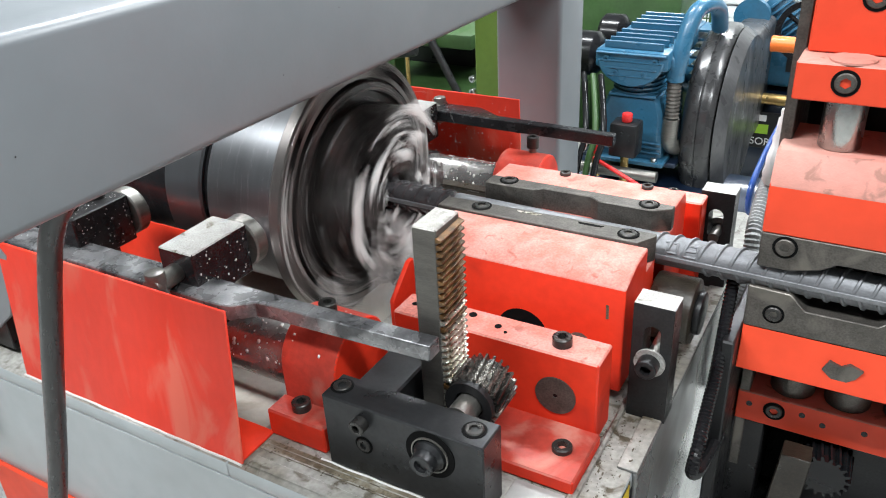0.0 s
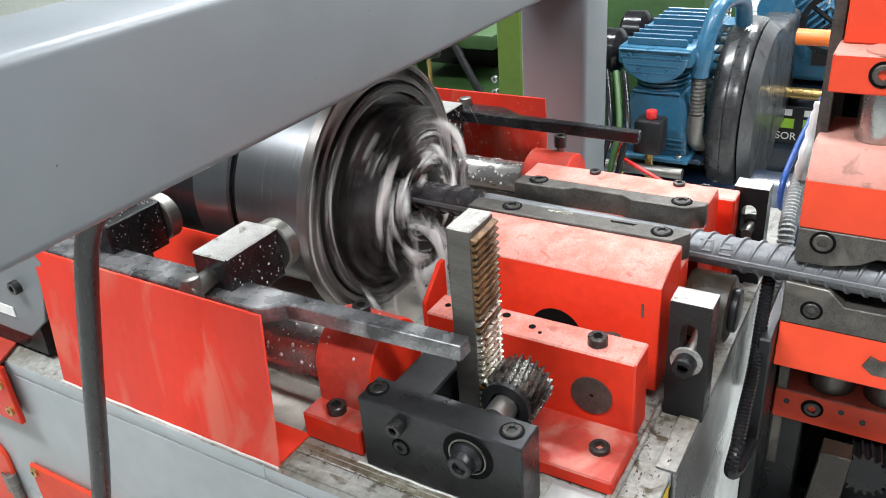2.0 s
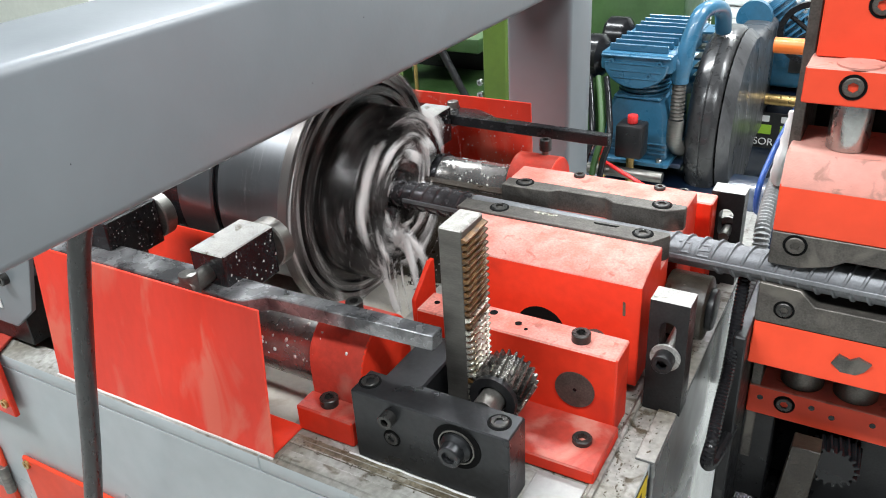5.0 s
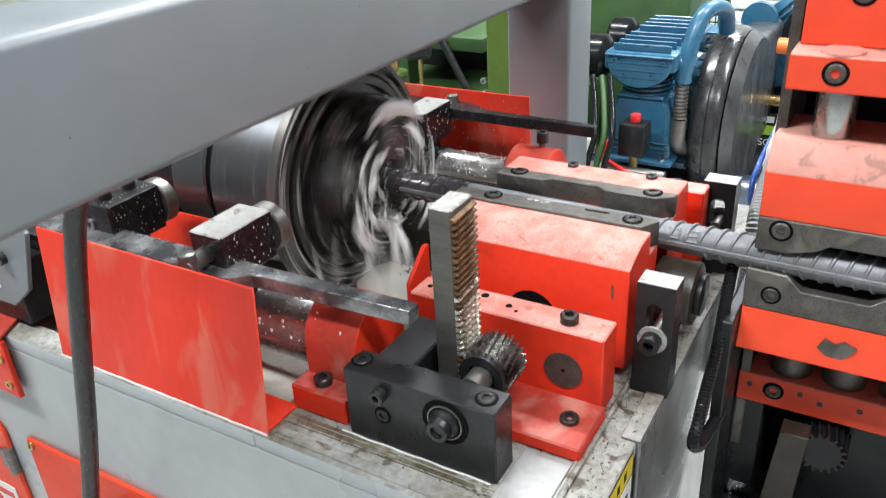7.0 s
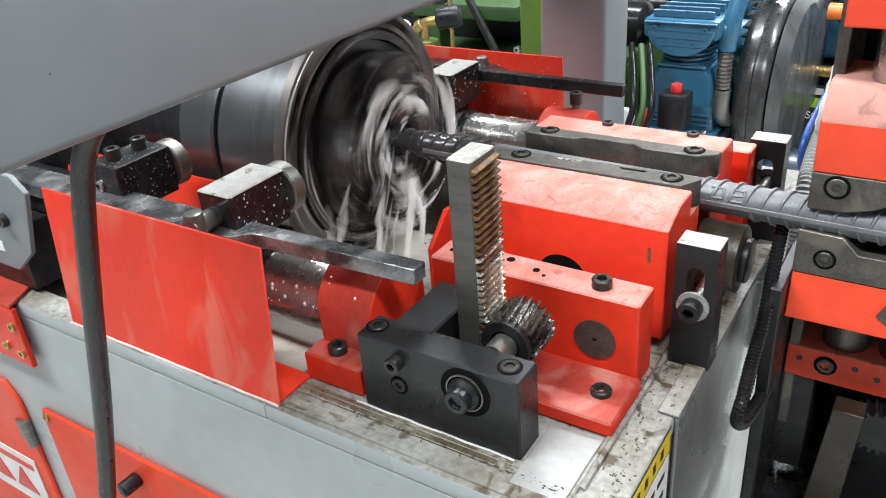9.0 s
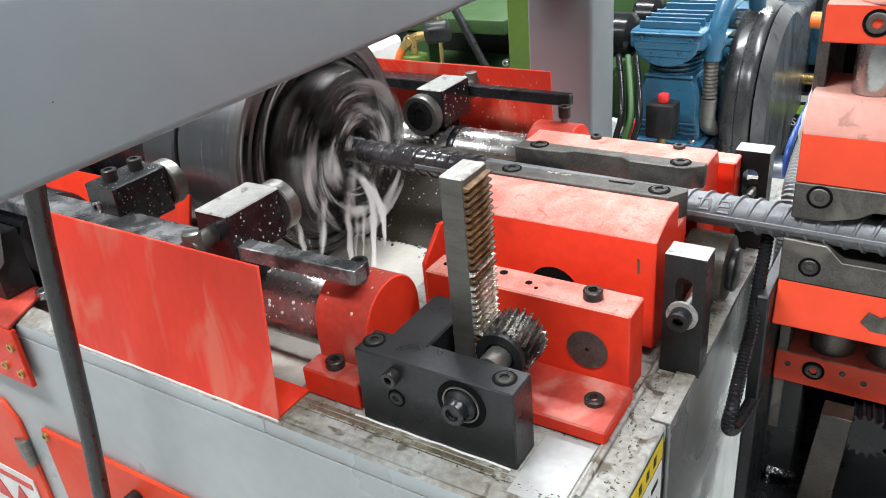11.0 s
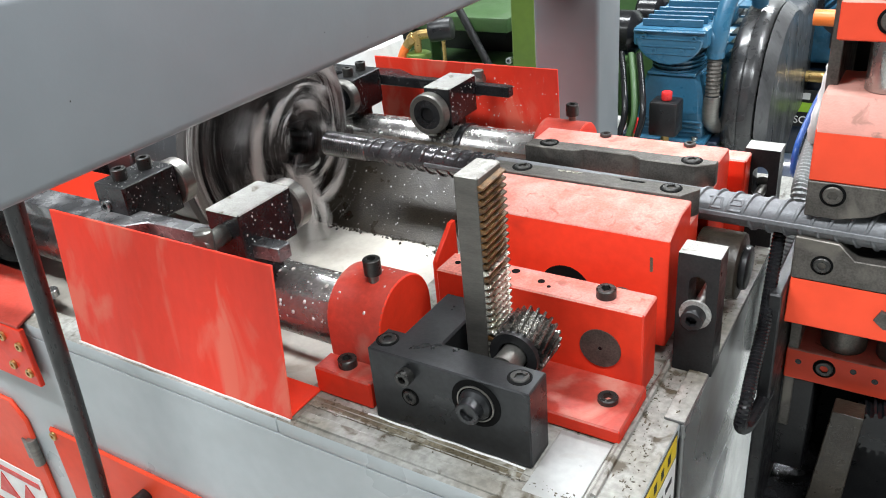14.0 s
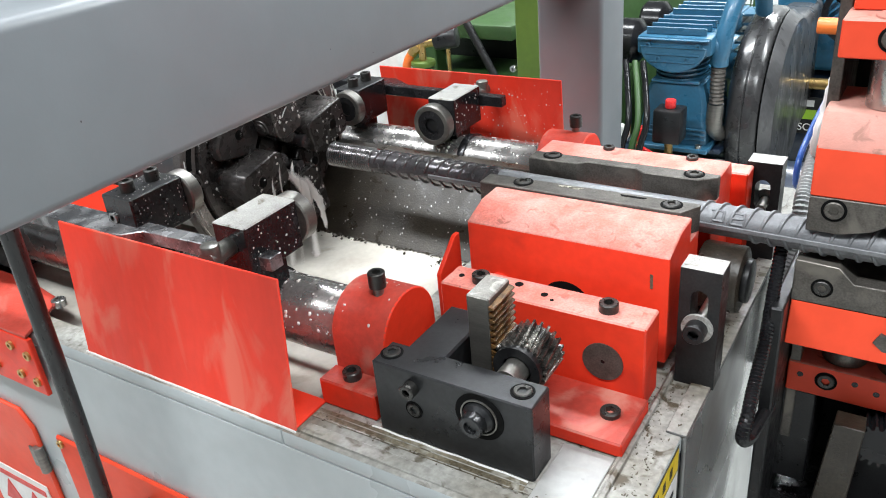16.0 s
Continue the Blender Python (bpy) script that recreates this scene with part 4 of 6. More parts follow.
for k in range(4):
    a = 90 * k
    b = prism(B(), [(-0.021, AX + 0.034), (0.021, AX + 0.034), (0.029, AX + 0.046), (0.029, AX + 0.114), (0.021, AX + 0.122), (-0.029, AX + 0.122), (-0.029, AX + 0.046)], "x", CX - 0.0035, CX + BF, 0.0018)
    blk2 = part("jaw_block", on_head(b, a), CHUCK, head, "wet thread-roll holder")
    part("bore", on_head(cyl(B(), (CX + BF - 0.0005, 0.002, AX + 0.088), (CX + BF + 0.0006, 0.002, AX + 0.088), 0.0080, seg=20), a), HOLE_SHADE, blk2)
    part("rim_of_bore", on_head(lathe(B(), [(CX + BF, 0.0082), (CX + BF + 0.0008, 0.0085), (CX + BF + 0.0008, 0.0098), (CX + BF, 0.0102)], (0, 0.002, AX + 0.088), "x", 24, True), a), CHUCK, blk2)
    part("side_boss", on_head(lathe(B(), [(-0.0292, 0.001), (-0.0330, 0.001), (-0.0330, 0.0075), (-0.0305, 0.0085), (-0.0305, 0.0125), (-0.0290, 0.0135)], (CX + 0.030, 0, AX + 0.056), "y", 24), a), CHUCK, blk2)
    part("thread_roll", on_head(cyl(B(), (CX - 0.0035, 0.0, AX + 0.030), (CX + 0.052, 0.0, AX + 0.030), 0.0125, seg=28, bev=0.002), a), REBAR_WET, head, "dark thread roll")
    # wedge plate between the holders, with a hole
    wedge = prism(B(), [(-0.020, AX + 0.048), (0.020, AX + 0.048), (0.046, AX + 0.112), (0.030, AX + 0.126), (-0.030, AX + 0.126), (-0.046, AX + 0.112)], "x", CX - 0.0035, CX + 0.018, 0.003)
    wedge = part("wedge_plate", on_head(wedge, a + 45), CHUCK, head, "dark wedge plate between the holders")
    part("bore", on_head(cyl(B(), (CX + 0.0175, 0.0, AX + 0.090), (CX + 0.0187, 0.0, AX + 0.090), 0.0075, seg=20), a + 45), HOLE_SHADE, wedge)
    # bolts and curved slots of the outer ring
    part("slot", on_head(arc_pad(0.1615, 0.1705, 20, 42, CX - 0.0005, CX + 0.0006), a), HOLE_SHADE, head, "dark curved slot")
    part("boss", on_head(lathe(B(), [(CX - 0.001, 0.0155), (CX + 0.004, 0.0150), (CX + 0.006, 0.0130), (CX + 0.006, 0.0090)], (0, 0, AX + 0.1655), "x", 28), a - 14), CHUCK, head)
    p = Matrix.Translation((0, 0, AX)) @ Matrix.Rotation(radians(a - 14), 4, "X") @ Vector((CX + 0.006, 0, 0.1655))
    placed("bolt", bolt_mesh(0.0088, 0.008, CHUCK), head, p, (1, 0, 0), 20)
    for da in (31, 62):
        p = Matrix.Translation((0, 0, AX)) @ Matrix.Rotation(radians(a + da), 4, "X") @ Vector((CX - 0.004, 0, 0.131))
        placed("bolt", bolt_mesh(0.0060, 0.006, CHUCK), head, p, (1, 0, 0), da)
part("collet", lathe(B(), [(CX - 0.03, 0.0215), (CX + 0.004, 0.0215), (CX + 0.004, 0.030), (CX - 0.03, 0.036)], (0, 0, AX), "x", 36, True), CHUCK, head)

# milky coolant clinging to the face, in rigid ribbons
rs = random.Random(11)
b = B()


def ribbon(bm, r, a, span, w, x, drift):
    n = max(4, int(span / 0.10))
    rows = []
    for i in range(n + 1):
        t = i / n
        aa, rr = a + span * t, r + drift * t + 0.004 * noise.noise(Vector((r * 40, a * 3, t * 4)))
        ww = w * (0.25 + 0.75 * math.sin(math.pi * t) ** 0.6) * (0.7 + 0.6 * abs(noise.noise(Vector((a * 7, r * 90, t * 6)))))
        xx = x + 0.0012
        rows.append([bm.verts.new((xx + e, (rr + o) * math.cos(aa), AX + (rr + o) * math.sin(aa))) for o, e in ((-ww, -0.0010), (-ww * 0.3, 0.0012), (ww * 0.3, 0.0012), (ww, -0.0010))])
    for r0, r1 in zip(rows, rows[1:]):
        for k in range(3):
            bm.faces.new((r0[k], r0[k + 1], r1[k + 1], r1[k]))


def face_level(r):
    return CX + (0.0 if r > 0.1545 else 0.005 if r > 0.137 else -0.004)


for i in range(40):
    r = rs.choice((rs.uniform(0.060, 0.132), rs.uniform(0.139, 0.147), rs.uniform(0.157, 0.176), rs.uniform(0.157, 0.176)))
    lo, hi = (0.157, 0.177) if r > 0.1545 else (0.138, 0.148) if r > 0.137 else (0.055, 0.134)
    w = rs.choice((0.0004, 0.0007, 0.0011, 0.0022))
    end = min(max(r + rs.uniform(-0.018, 0.014), lo), hi)
    ribbon(b, r, rs.uniform(0, 6.283), rs.uniform(0.10, 0.55), w, face_level(r) - 0.0002, end - r)
for k in range(3):
    ribbon(b, 0.1765, 2.1 * k, 1.5, 0.0009, CX - 0.0004, -0.0006)
# smears on the wedge plates and on the fronts of the holders
for i in range(22):
    a = radians(90 * (i % 4) + (45 if i % 2 else 0)) + rs.uniform(-0.20, 0.20)
    r = rs.uniform(0.070, 0.112)
    ribbon(b, r, a + radians(90), rs.choice((-1, 1)) * rs.uniform(0.08, 0.24), rs.choice((0.0006, 0.0012, 0.0030)), CX + (0.018 if i % 2 else BF) - 0.0002, rs.uniform(-0.016, 0.016))
for i in range(460):
    a, r = rs.uniform(0, 6.283), rs.uniform(0.05, 0.177)
    s = rs.choice((0.0005, 0.0008, 0.0012, 0.0018, 0.0026))
    near = (math.degrees(a) + 45) % 90 - 45
    x = face_level(r)
    if 0.05 < r < 0.118 and abs(r * math.sin(radians(near))) < 0.026:
        x = CX + BF
    bmesh.ops.create_icosphere(b, subdivisions=1, radius=s, matrix=Matrix.Translation((x, r * math.cos(a), AX + r * math.sin(a))) @ Matrix.Diagonal((0.4, 1, rs.uniform(0.8, 1.6), 1)))
for i in range(150):
    a, xx = rs.uniform(0, 6.283), rs.uniform(-0.148, -0.004)
    r = R0 if xx > -0.016 else 0.151
    s = rs.choice((0.0006, 0.0010, 0.0016))
    bmesh.ops.create_icosphere(b, subdivisions=1, radius=s, matrix=Matrix.Translation((CX + xx, r * math.cos(a), AX + r * math.sin(a))))
bmesh.ops.recalc_face_normals(b, faces=b.faces)
part("coolant_film", b, MILK, head, "milky coolant streaks", kind="stuff", angle=80)

# milky coolant thrown off and running down before the face, in rigid strands
rs = random.Random(31)
splash = thing("coolant_splash", (CX + 0.03, 0.0, AX - 0.05), "milky coolant running off the threading head", "coolant", kind="stuff")


def torn_sheet(bm, pts, width, seed, n=8):
    """A thin falling sheet along a path, with a ragged width and a lens-shaped section."""
    way = smooth_path([Vector(p) for p in pts], n)
    side = Vector((0.35, 0.94, 0.0))
    rows = []
    for i, p in enumerate(way):
        t = i / (len(way) - 1)
        w0 = width(t) * (0.55 + 0.9 * abs(noise.noise(Vector((seed, t * 7.0, 0.3)))))
        w1 = width(t) * (0.55 + 0.9 * abs(noise.noise(Vector((seed + 9, t * 8.0, 0.7)))))
        drift = 0.004 * noise.noise(Vector((seed + 4, t * 5.0, 0.1)))
        q = p + side * drift
        rows.append([bm.verts.new(v) for v in (q - side * w0, q - side * w0 * 0.3 + Vector((0.0016, -0.0008, 0)), q + side * w1 * 0.4 + Vector((0.0013, -0.0006, 0)), q + side * w1, q - Vector((0.001, 0, 0)))])
    fs = []
    for r0, r1 in zip(rows, rows[1:]):
        for k in range(5):
            j = (k + 1) % 5
            fs.append(bm.faces.new((r0[k], r0[j], r1[j], r1[k])))
    fs += [bm.faces.new(rows[0]), bm.faces.new(rows[-1])]
    bmesh.ops.recalc_face_normals(bm, faces=fs)


b = B()
torn_sheet(b, ((CX + 0.030, -0.050, AX - 0.006), (CX + 0.055, -0.030, AX - 0.012), (CX + 0.070, -0.016, AX - 0.040), (CX + 0.076, -0.018, AX - 0.090), (CX + 0.086, -0.030, AX - 0.165)), lambda t: 0.0025 + 0.0062 * math.sin(math.pi * min(t * 1.15, 1.0)) + 0.004 * t, 1.0)
torn_sheet(b, ((CX + 0.066, -0.004, AX - 0.030), (CX + 0.078, 0.006, AX - 0.075), (CX + 0.084, 0.004, AX - 0.120)), lambda t: 0.002 + 0.006 * math.sin(math.pi * t), 2.0)
torn_sheet(b, ((CX + 0.058, -0.060, AX - 0.045), (CX + 0.064, -0.066, AX - 0.100), (CX + 0.070, -0.070, AX - 0.160)), lambda t: 0.0015 + 0.0055 * math.sin(math.pi * t) ** 0.7, 3.0)
torn_sheet(b, ((CX + 0.010, -0.120, AX - 0.070), (CX + 0.014, -0.114, AX - 0.100), (CX + 0.018, -0.108, AX - 0.140)), lambda t: 0.001 + 0.0045 * math.sin(math.pi * t), 4.0)
part("coolant_stream", b, MILK, splash, "milky stream falling to the tray", kind="stuff", angle=80)
for grp in range(3):
    b = B()
    for i in range(5):
        y0 = rs.gauss(-0.055, 0.034)
        z0 = AX + rs.uniform(-0.10, 0.01)
        ln = rs.uniform(0.015, 0.085)
        xx = CX + rs.uniform(0.055, 0.085)
        pts = [(xx + rs.uniform(-0.001, 0.001), y0 + rs.uniform(-0.0012, 0.0012) - 0.10 * ln * k / 4, z0 - ln * k / 4) for k in range(5)]
        ph, w = rs.uniform(0, 6), rs.choice((0.0005, 0.0010, 0.0018, 0.0030))
        tube(b, pts, w, 7, 4, radii=lambda t: (0.35 + 0.65 * abs(math.sin(3.1 * t * 1.7 + ph))) * (0.3 + 0.7 * math.sin(math.pi * min(max(t, 0.03), 0.97))))
    for i in range(22):
        s_ = rs.uniform(0.0004, 0.0011)
        bmesh.ops.create_icosphere(b, subdivisions=1, radius=s_, matrix=Matrix.Translation((CX + rs.uniform(0.01, 0.09), rs.gauss(-0.06, 0.06), AX + rs.uniform(-0.16, 0.10))) @ Matrix.Diagonal((1, 1, rs.uniform(1, 2.5), 1)))
    part("coolant_strand", b, MILK, splash, kind="stuff", angle=80)

# coolant thrown round in front of the face, in rigid torn arcs; it drains to the tray when the head stops
rs = random.Random(57)
spray = thing("coolant_spray", (CX + 0.064, 0.0, AX), "milky coolant flung round by the threading head", "coolant", kind="stuff")


def torn_arc(bm, r, a, span, w, x, drift, seed):
    n = max(6, int(span / 0.06))
    rows = []
    for i in range(n + 1):
        t = i / n
        aa = a + span * t
        rr = r + drift * t + 0.006 * noise.noise(Vector((seed, t * 4, 0.2)))
        ww = w * math.sin(math.pi * (0.04 + 0.92 * t)) ** 0.7 * (0.45 + 1.2 * abs(noise.noise(Vector((seed + 3, t * 7, 0.5)))))
        xx = x + 0.006 * noise.noise(Vector((seed + 7, t * 3, 0.9)))
        rows.append([bm.verts.new((xx + e, (rr + o) * math.cos(aa), AX + (rr + o) * math.sin(aa))) for o, e in ((-ww, 0.0), (-ww * 0.4, 0.0015), (ww * 0.4, 0.0015), (ww, 0.0), (0, -0.001))])
    for r0, r1 in zip(rows, rows[1:]):
        for k in range(5):
            j = (k + 1) % 5
            bm.faces.new((r0[k], r0[j], r1[j], r1[k]))
    bm.faces.new(rows[0])
    bm.faces.new(rows[-1])


for grp in range(3):
    b = B()
    for i in range(10):
        torn_arc(b, rs.uniform(0.040, 0.112), rs.uniform(0, 6.283), rs.uniform(0.25, 0.8), rs.choice((0.002, 0.005, 0.009, 0.014)), CX + rs.uniform(0.063, 0.072), rs.uniform(-0.015, 0.018), rs.uniform(0, 50))
    for i in range(26):
        a, r = rs.uniform(0, 6.283), rs.uniform(0.04, 0.150)
        bmesh.ops.create_icosphere(b, subdivisions=1, radius=rs.choice((0.0006, 0.001, 0.0018)), matrix=Matrix.Translation((CX + rs.uniform(0.062, 0.080), r * math.cos(a), AX + r * math.sin(a))))
    bmesh.ops.recalc_face_normals(b, faces=b.faces)
    part("torn_sheet", b, MILK, spray, kind="stuff", angle=80)

# carriage that holds the spindle
car = thing("carriage", (-0.75, 0.0, 0.80), "black steel carriage on the guide columns", "carriage")
for yc, s in ((-0.260, -1), (0.240, 1)):
    part("bearing_housing", cyl(B(), (-0.86, yc, 0.850), (-0.62, yc, 0.850), 0.066, seg=40, bev=0.004), BLACK_WET, car)
part("housing", box(B(), -0.98, -0.72, -0.19, 0.19, 0.815, 1.09, 0.008, 2), BLACK_WET, car)
part("bar_holder", box(B(), -0.86, -0.80, -0.36, -0.225, 0.86, 0.96, 0.003), BLACK_WET, car)

# red chute shield under the spindle
shield = single("red_shield", prism(B(), [(-0.200, 0.86), (-0.182, 0.918), (-0.178, 0.916), (-0.196, 0.858)], "x", -0.76, -0.405, 0.0005), RED, (-0.55, -0.18, 0.86), "red sheet shield beside the spindle", "shield")
part("leg", box(B(), -0.665, -0.655, -0.199, -0.195, 0.83, 0.8575, 0), BLACK, shield, "thin black leg")

# droplets of coolant
rs = random.Random(23)


def droplets(name, spots, host):
    bm = B()
    for p, nrm, s in spots:
        q = Vector(nrm).to_track_quat("Z", "Y").to_matrix().to_4x4()
        bmesh.ops.create_icosphere(bm, subdivisions=1, radius=s, matrix=Matrix.Translation(p) @ q @ Matrix.Diagonal((1, rs.uniform(0.8, 1.5), 0.35, 1)))
    c = spots[0][0]
    return single(name, bm, MILK, tuple(c), "white coolant droplets on the " + host, "droplets", kind="stuff", angle=80)


for yc, host in ((-0.260, "front guide column"), (0.240, "rear guide column")):
    sp = []
    for i in range(260 if yc > 0 else 180):
        a = rs.uniform(0.15, math.pi - 0.15) if yc > 0 else rs.uniform(0.6, math.pi)
        if yc > 0:
            a = rs.uniform(0.7, 3.3)
        n = Vector((0, math.cos(a), math.sin(a)))
        sp.append((Vector((rs.uniform(-0.5, -0.215), yc, 0.850)) + n * 0.0427, n, rs.choice((0.0006, 0.0008, 0.0012, 0.0016, 0.0026))))
    droplets("coolant_droplets", sp, host)
sp = []
for i in range(14):
    a = rs.uniform(1.2, 2.9)
    n = Vector((0, math.cos(a), math.sin(a)))
    sp.append((Vector((rs.uniform(-0.196, -0.135), -0.266, 0.869)) + n * 0.0497, n, rs.choice((0.0005, 0.0008, 0.0012, 0.002))))
droplets("coolant_droplets", sp, "column bracket")
sp = []
for i in range(120):
    z = rs.uniform(0.84, 0.955)
    y = 0.362 - (z - 0.801) / 0.165 * 0.010
    sp.append((Vector((rs.uniform(-0.42, -0.225), y, z)), (0, -1, 0.06), rs.choice((0.0004, 0.0006, 0.0009, 0.0015))))
droplets("coolant_droplets", sp, "rear splash guard")
sp = []
for i in range(50):
    sp.append((Vector((-0.2915, rs.uniform(-0.322, -0.243), rs.uniform(0.932, 0.985))), (1, 0, 0), rs.choice((0.0004, 0.0007, 0.0010, 0.0014))))
for i in range(60):
    sp.append((Vector((rs.uniform(-0.545, -0.496), rs.uniform(-0.316, -0.238), 0.9883)), (0, 0, 1), rs.choice((0.0004, 0.0006, 0.001))))
for i in range(60):
    sp.append((Vector((-0.4925, rs.uniform(-0.316, -0.238), rs.uniform(0.93, 0.983))), (1, 0, 0), rs.choice((0.0004, 0.0007, 0.001))))
for i in range(34):
    sp.append((Vector((-0.3457, rs.uniform(0.21, 0.285), rs.uniform(0.915, 0.960))), (1, 0, 0), rs.choice((0.0006, 0.001, 0.0015))))
droplets("coolant_droplets", sp, "roller blocks")
sp = []
for i in range(190):
    t = rs.uniform(0.02, 0.80)
    sp.append((Vector((rs.uniform(-0.52, -0.15), 0.0452 + 0.122 * t, 0.7712 + 0.138 * t)), (0, -0.75, 0.66), rs.choice((0.0003, 0.0005, 0.0007, 0.0012))))
droplets("coolant_droplets", sp, "chip chute")


# oily grime and chips gathered along the edges of the bed top
def grime(name, lines, count, seed, label):
    rg = random.Random(seed)
    bm = B()
    for i in range(count):
        x0, y0, x1, y1, z, w = lines[i % len(lines)]
        t = rg.random()
        px, py = x0 + (x1 - x0) * t + rg.gauss(0, w), y0 + (y1 - y0) * t + rg.gauss(0, w)
        if i % 7 == 0:
            n, rad = 9, rg.uniform(0.0007, 0.0016)
            ring = [(px + rad * rg.uniform(0.45, 1.2) * (2.2 if abs(x1 - x0) > abs(y1 - y0) else 0.8) * math.cos(2 * math.pi * k / n),
                     py + rad * rg.uniform(0.45, 1.2) * (0.8 if abs(x1 - x0) > abs(y1 - y0) else 2.2) * math.sin(2 * math.pi * k / n)) for k in range(n)]
            top = bm.verts.new((px, py, z + 0.0011))
            vs = [bm.verts.new((q[0], q[1], z + 0.0002)) for q in ring]
            for k in range(n):
                bm.faces.new((vs[k], vs[(k + 1) % n], top))
        else:
            s_ = rg.choice((0.0003, 0.0004, 0.0006, 0.0010))
            bmesh.ops.create_icosphere(bm, subdivisions=1, radius=s_, matrix=Matrix.Translation((px, py, z + s_ * 0.3)) @ Matrix.Rotation(rg.uniform(0, 3), 4, "Z") @ Matrix.Diagonal((1, rg.uniform(1, 2.2), 0.5, 1)))
    return single(name, bm, GRIME, (lines[0][0], lines[0][1], lines[0][4]), label, "grime", kind="stuff", angle=80)


grime("oily_grime", [(0.128, -0.36, 0.128, 0.05, 0.8005, 0.004), (0.135, -0.30, 0.150, 0.10, 0.8005, 0.008), (0.128, -0.25, 0.128, 0.0, 0.8005, 0.006)], 620, 7, "dark oily grime and chips along the bed edge")
grime("oily_grime", [(-0.20, -0.372, 0.12, -0.372, 0.8023, 0.0022), (-0.20, -0.360, 0.0, -0.352, 0.8003, 0.003), (-0.205, -0.33, -0.205, -0.20, 0.8003, 0.006)], 460, 8, "brown grime in the groove along the bed")
grime("oily_grime", [(0.160, -0.22, 0.160, 0.15, 0.8042, 0.003), (0.150, -0.40, 0.150, -0.24, 0.8003, 0.006)], 200, 9, "dark grime on the raised rim")

# ---- second clamp on its own frame, beside the bed ----
press = thing("press_frame", (0.33, 0.06, 0.0), "red and grey upright clamp press holding the bar", "press")
part("side_plate", box(B(), 0.226, 0.238, 0.032, 0.20, 0.62, 1.60, 0.001), JAW, press, "scratched grey-brown side plate")
part("back_plate", box(B(), 0.2385, 0.62, 0.165, 0.20, 0.0, 1.60, 0.001), BLACK, press)
part("jaw", prism(B(), [(0.229, 0.945), (0.262, 0.945), (0.292, 0.953), (0.306, 0.962), (0.36, 0.962), (0.38, 0.953), (0.40, 0.945), (0.50, 0.945), (0.50, 0.985), (0.229, 0.985)], "y", -0.020, 0.050, 0.001), JAW, press, "oiled upper jaw")
part("upper_block", prism(B(), [(-0.020, 0.9855), (-0.020, 1.040), (0.000, 1.072), (0.090, 1.072), (0.090, 0.9855)], "x", 0.229, 0.50, 0.0015), [ORANGE, ORANGE_DUST], press, "red upper ram with dusty top", top=0.25)
part("piston", cyl(B(), (0.283, 0.030, 1.0725), (0.283, 0.030, 1.140), 0.0205, seg=40, bev=0.001), STEEL, press, "bright piston rod")
part("piston", cyl(B(), (0.36, 0.030, 1.0725), (0.36, 0.030, 1.140), 0.0205, seg=40, bev=0.001), STEEL, press, "bright piston rod")
part("crosshead", box(B(), 0.236, 0.50, -0.020, 0.100, 1.131, 1.168, 0.0015), [ORANGE, ORANGE_DUST], press, "red crosshead plate", top=0.6)
part("top_block", box(B(), 0.240, 0.50, 0.018, 0.100, 1.1685, 1.42, 0.0015), [ORANGE, ORANGE_DUST], press, "red top block", top=0.6)
placed("cap", ring_mesh(0.001, 0.021, ORANGE_DUST, 0.002), press, (0.283, 0.0, 1.168))
bolt(press, (0.254, -0.020, 0.972), (0, -1, 0), 0.0098, m=JAW, sunk=True)
bolt(press, (0.281, -0.020, 1.151), (0, -1, 0), 0.0098, m=JAW, sunk=True)
bolt(press, (0.292, 0.018, 1.222), (0, -1, 0), 0.0098, m=JAW, sunk=True)
part("base_plate", box(B(), 0.225, 0.60, 0.030, 0.164, 0.697, 0.741, 0.0015), [ORANGE, ORANGE_DUST], press, "red base plate with drilled holes", top=0.6)
bolt(press, (0.2695, 0.030, 0.722), (0, -1, 0), 0.0098, sunk=True)
# drilled holes as flat black discs, their inner shade painted on
for bx, bz in ((0.240, 0.724), (0.301, 0.727), (0.325, 0.720), (0.37, 0.724)):
    placed("hole", ring_mesh(0.0001, 0.0036, RUBBER, 0.0006), press, (bx, 0.030, bz), (0, -1, 0))
for px in (0.283, 0.345, 0.41):
    part("lift_piston", cyl(B(), (px, 0.064, 0.7415), (px, 0.064, 0.80), 0.026, seg=36, bev=0.001), JAW, press, "oily lift piston")
part("pedestal", box(B(), 0.222, 0.262, 0.034, 0.150, 0.55, 0.6965, 0.002), BLACK, press)
part("pedestal", box(B(), 0.30, 0.60, 0.060, 0.150, 0.40, 0.6965, 0.002), BLACK, press)
part("oil_tray", box(B(), 0.205, 0.62, -0.10, 0.164, 0.43, 0.50, 0.002), BLACK_WET, press)
part("stand", box(B(), 0.23, 0.60, -0.05, 0.163, 0.0, 0.4295, 0.003), BLACK, press)
part("rack_strip", prism(B(), [(0.272, 0.5005), (0.312, 0.5005), (0.322, 0.6885), (0.288, 0.6885)], "y", -0.005, 0.025, 0.001), SLUDGE, press, "rusty toothed strip")
part("small_gear", gear_mesh(0.338, 0.664, 0.005, 0.05, 0.030, 18, 0.006, 0.2), RUBBER, press)

lift = thing("lift_jaw", (0.33, 0.02, 0.80), "lower clamp jaw on a red chamfered plate", "clamp jaw")
part("jaw", prism(B(), [(0.224, 0.868), (0.50, 0.868), (0.50, 0.912), (0.37, 0.912), (0.355, 0.900), (0.285, 0.900), (0.268, 0.917), (0.224, 0.919)], "y", -0.020, 0.055, 0.001), JAW, lift, "oiled lower jaw")
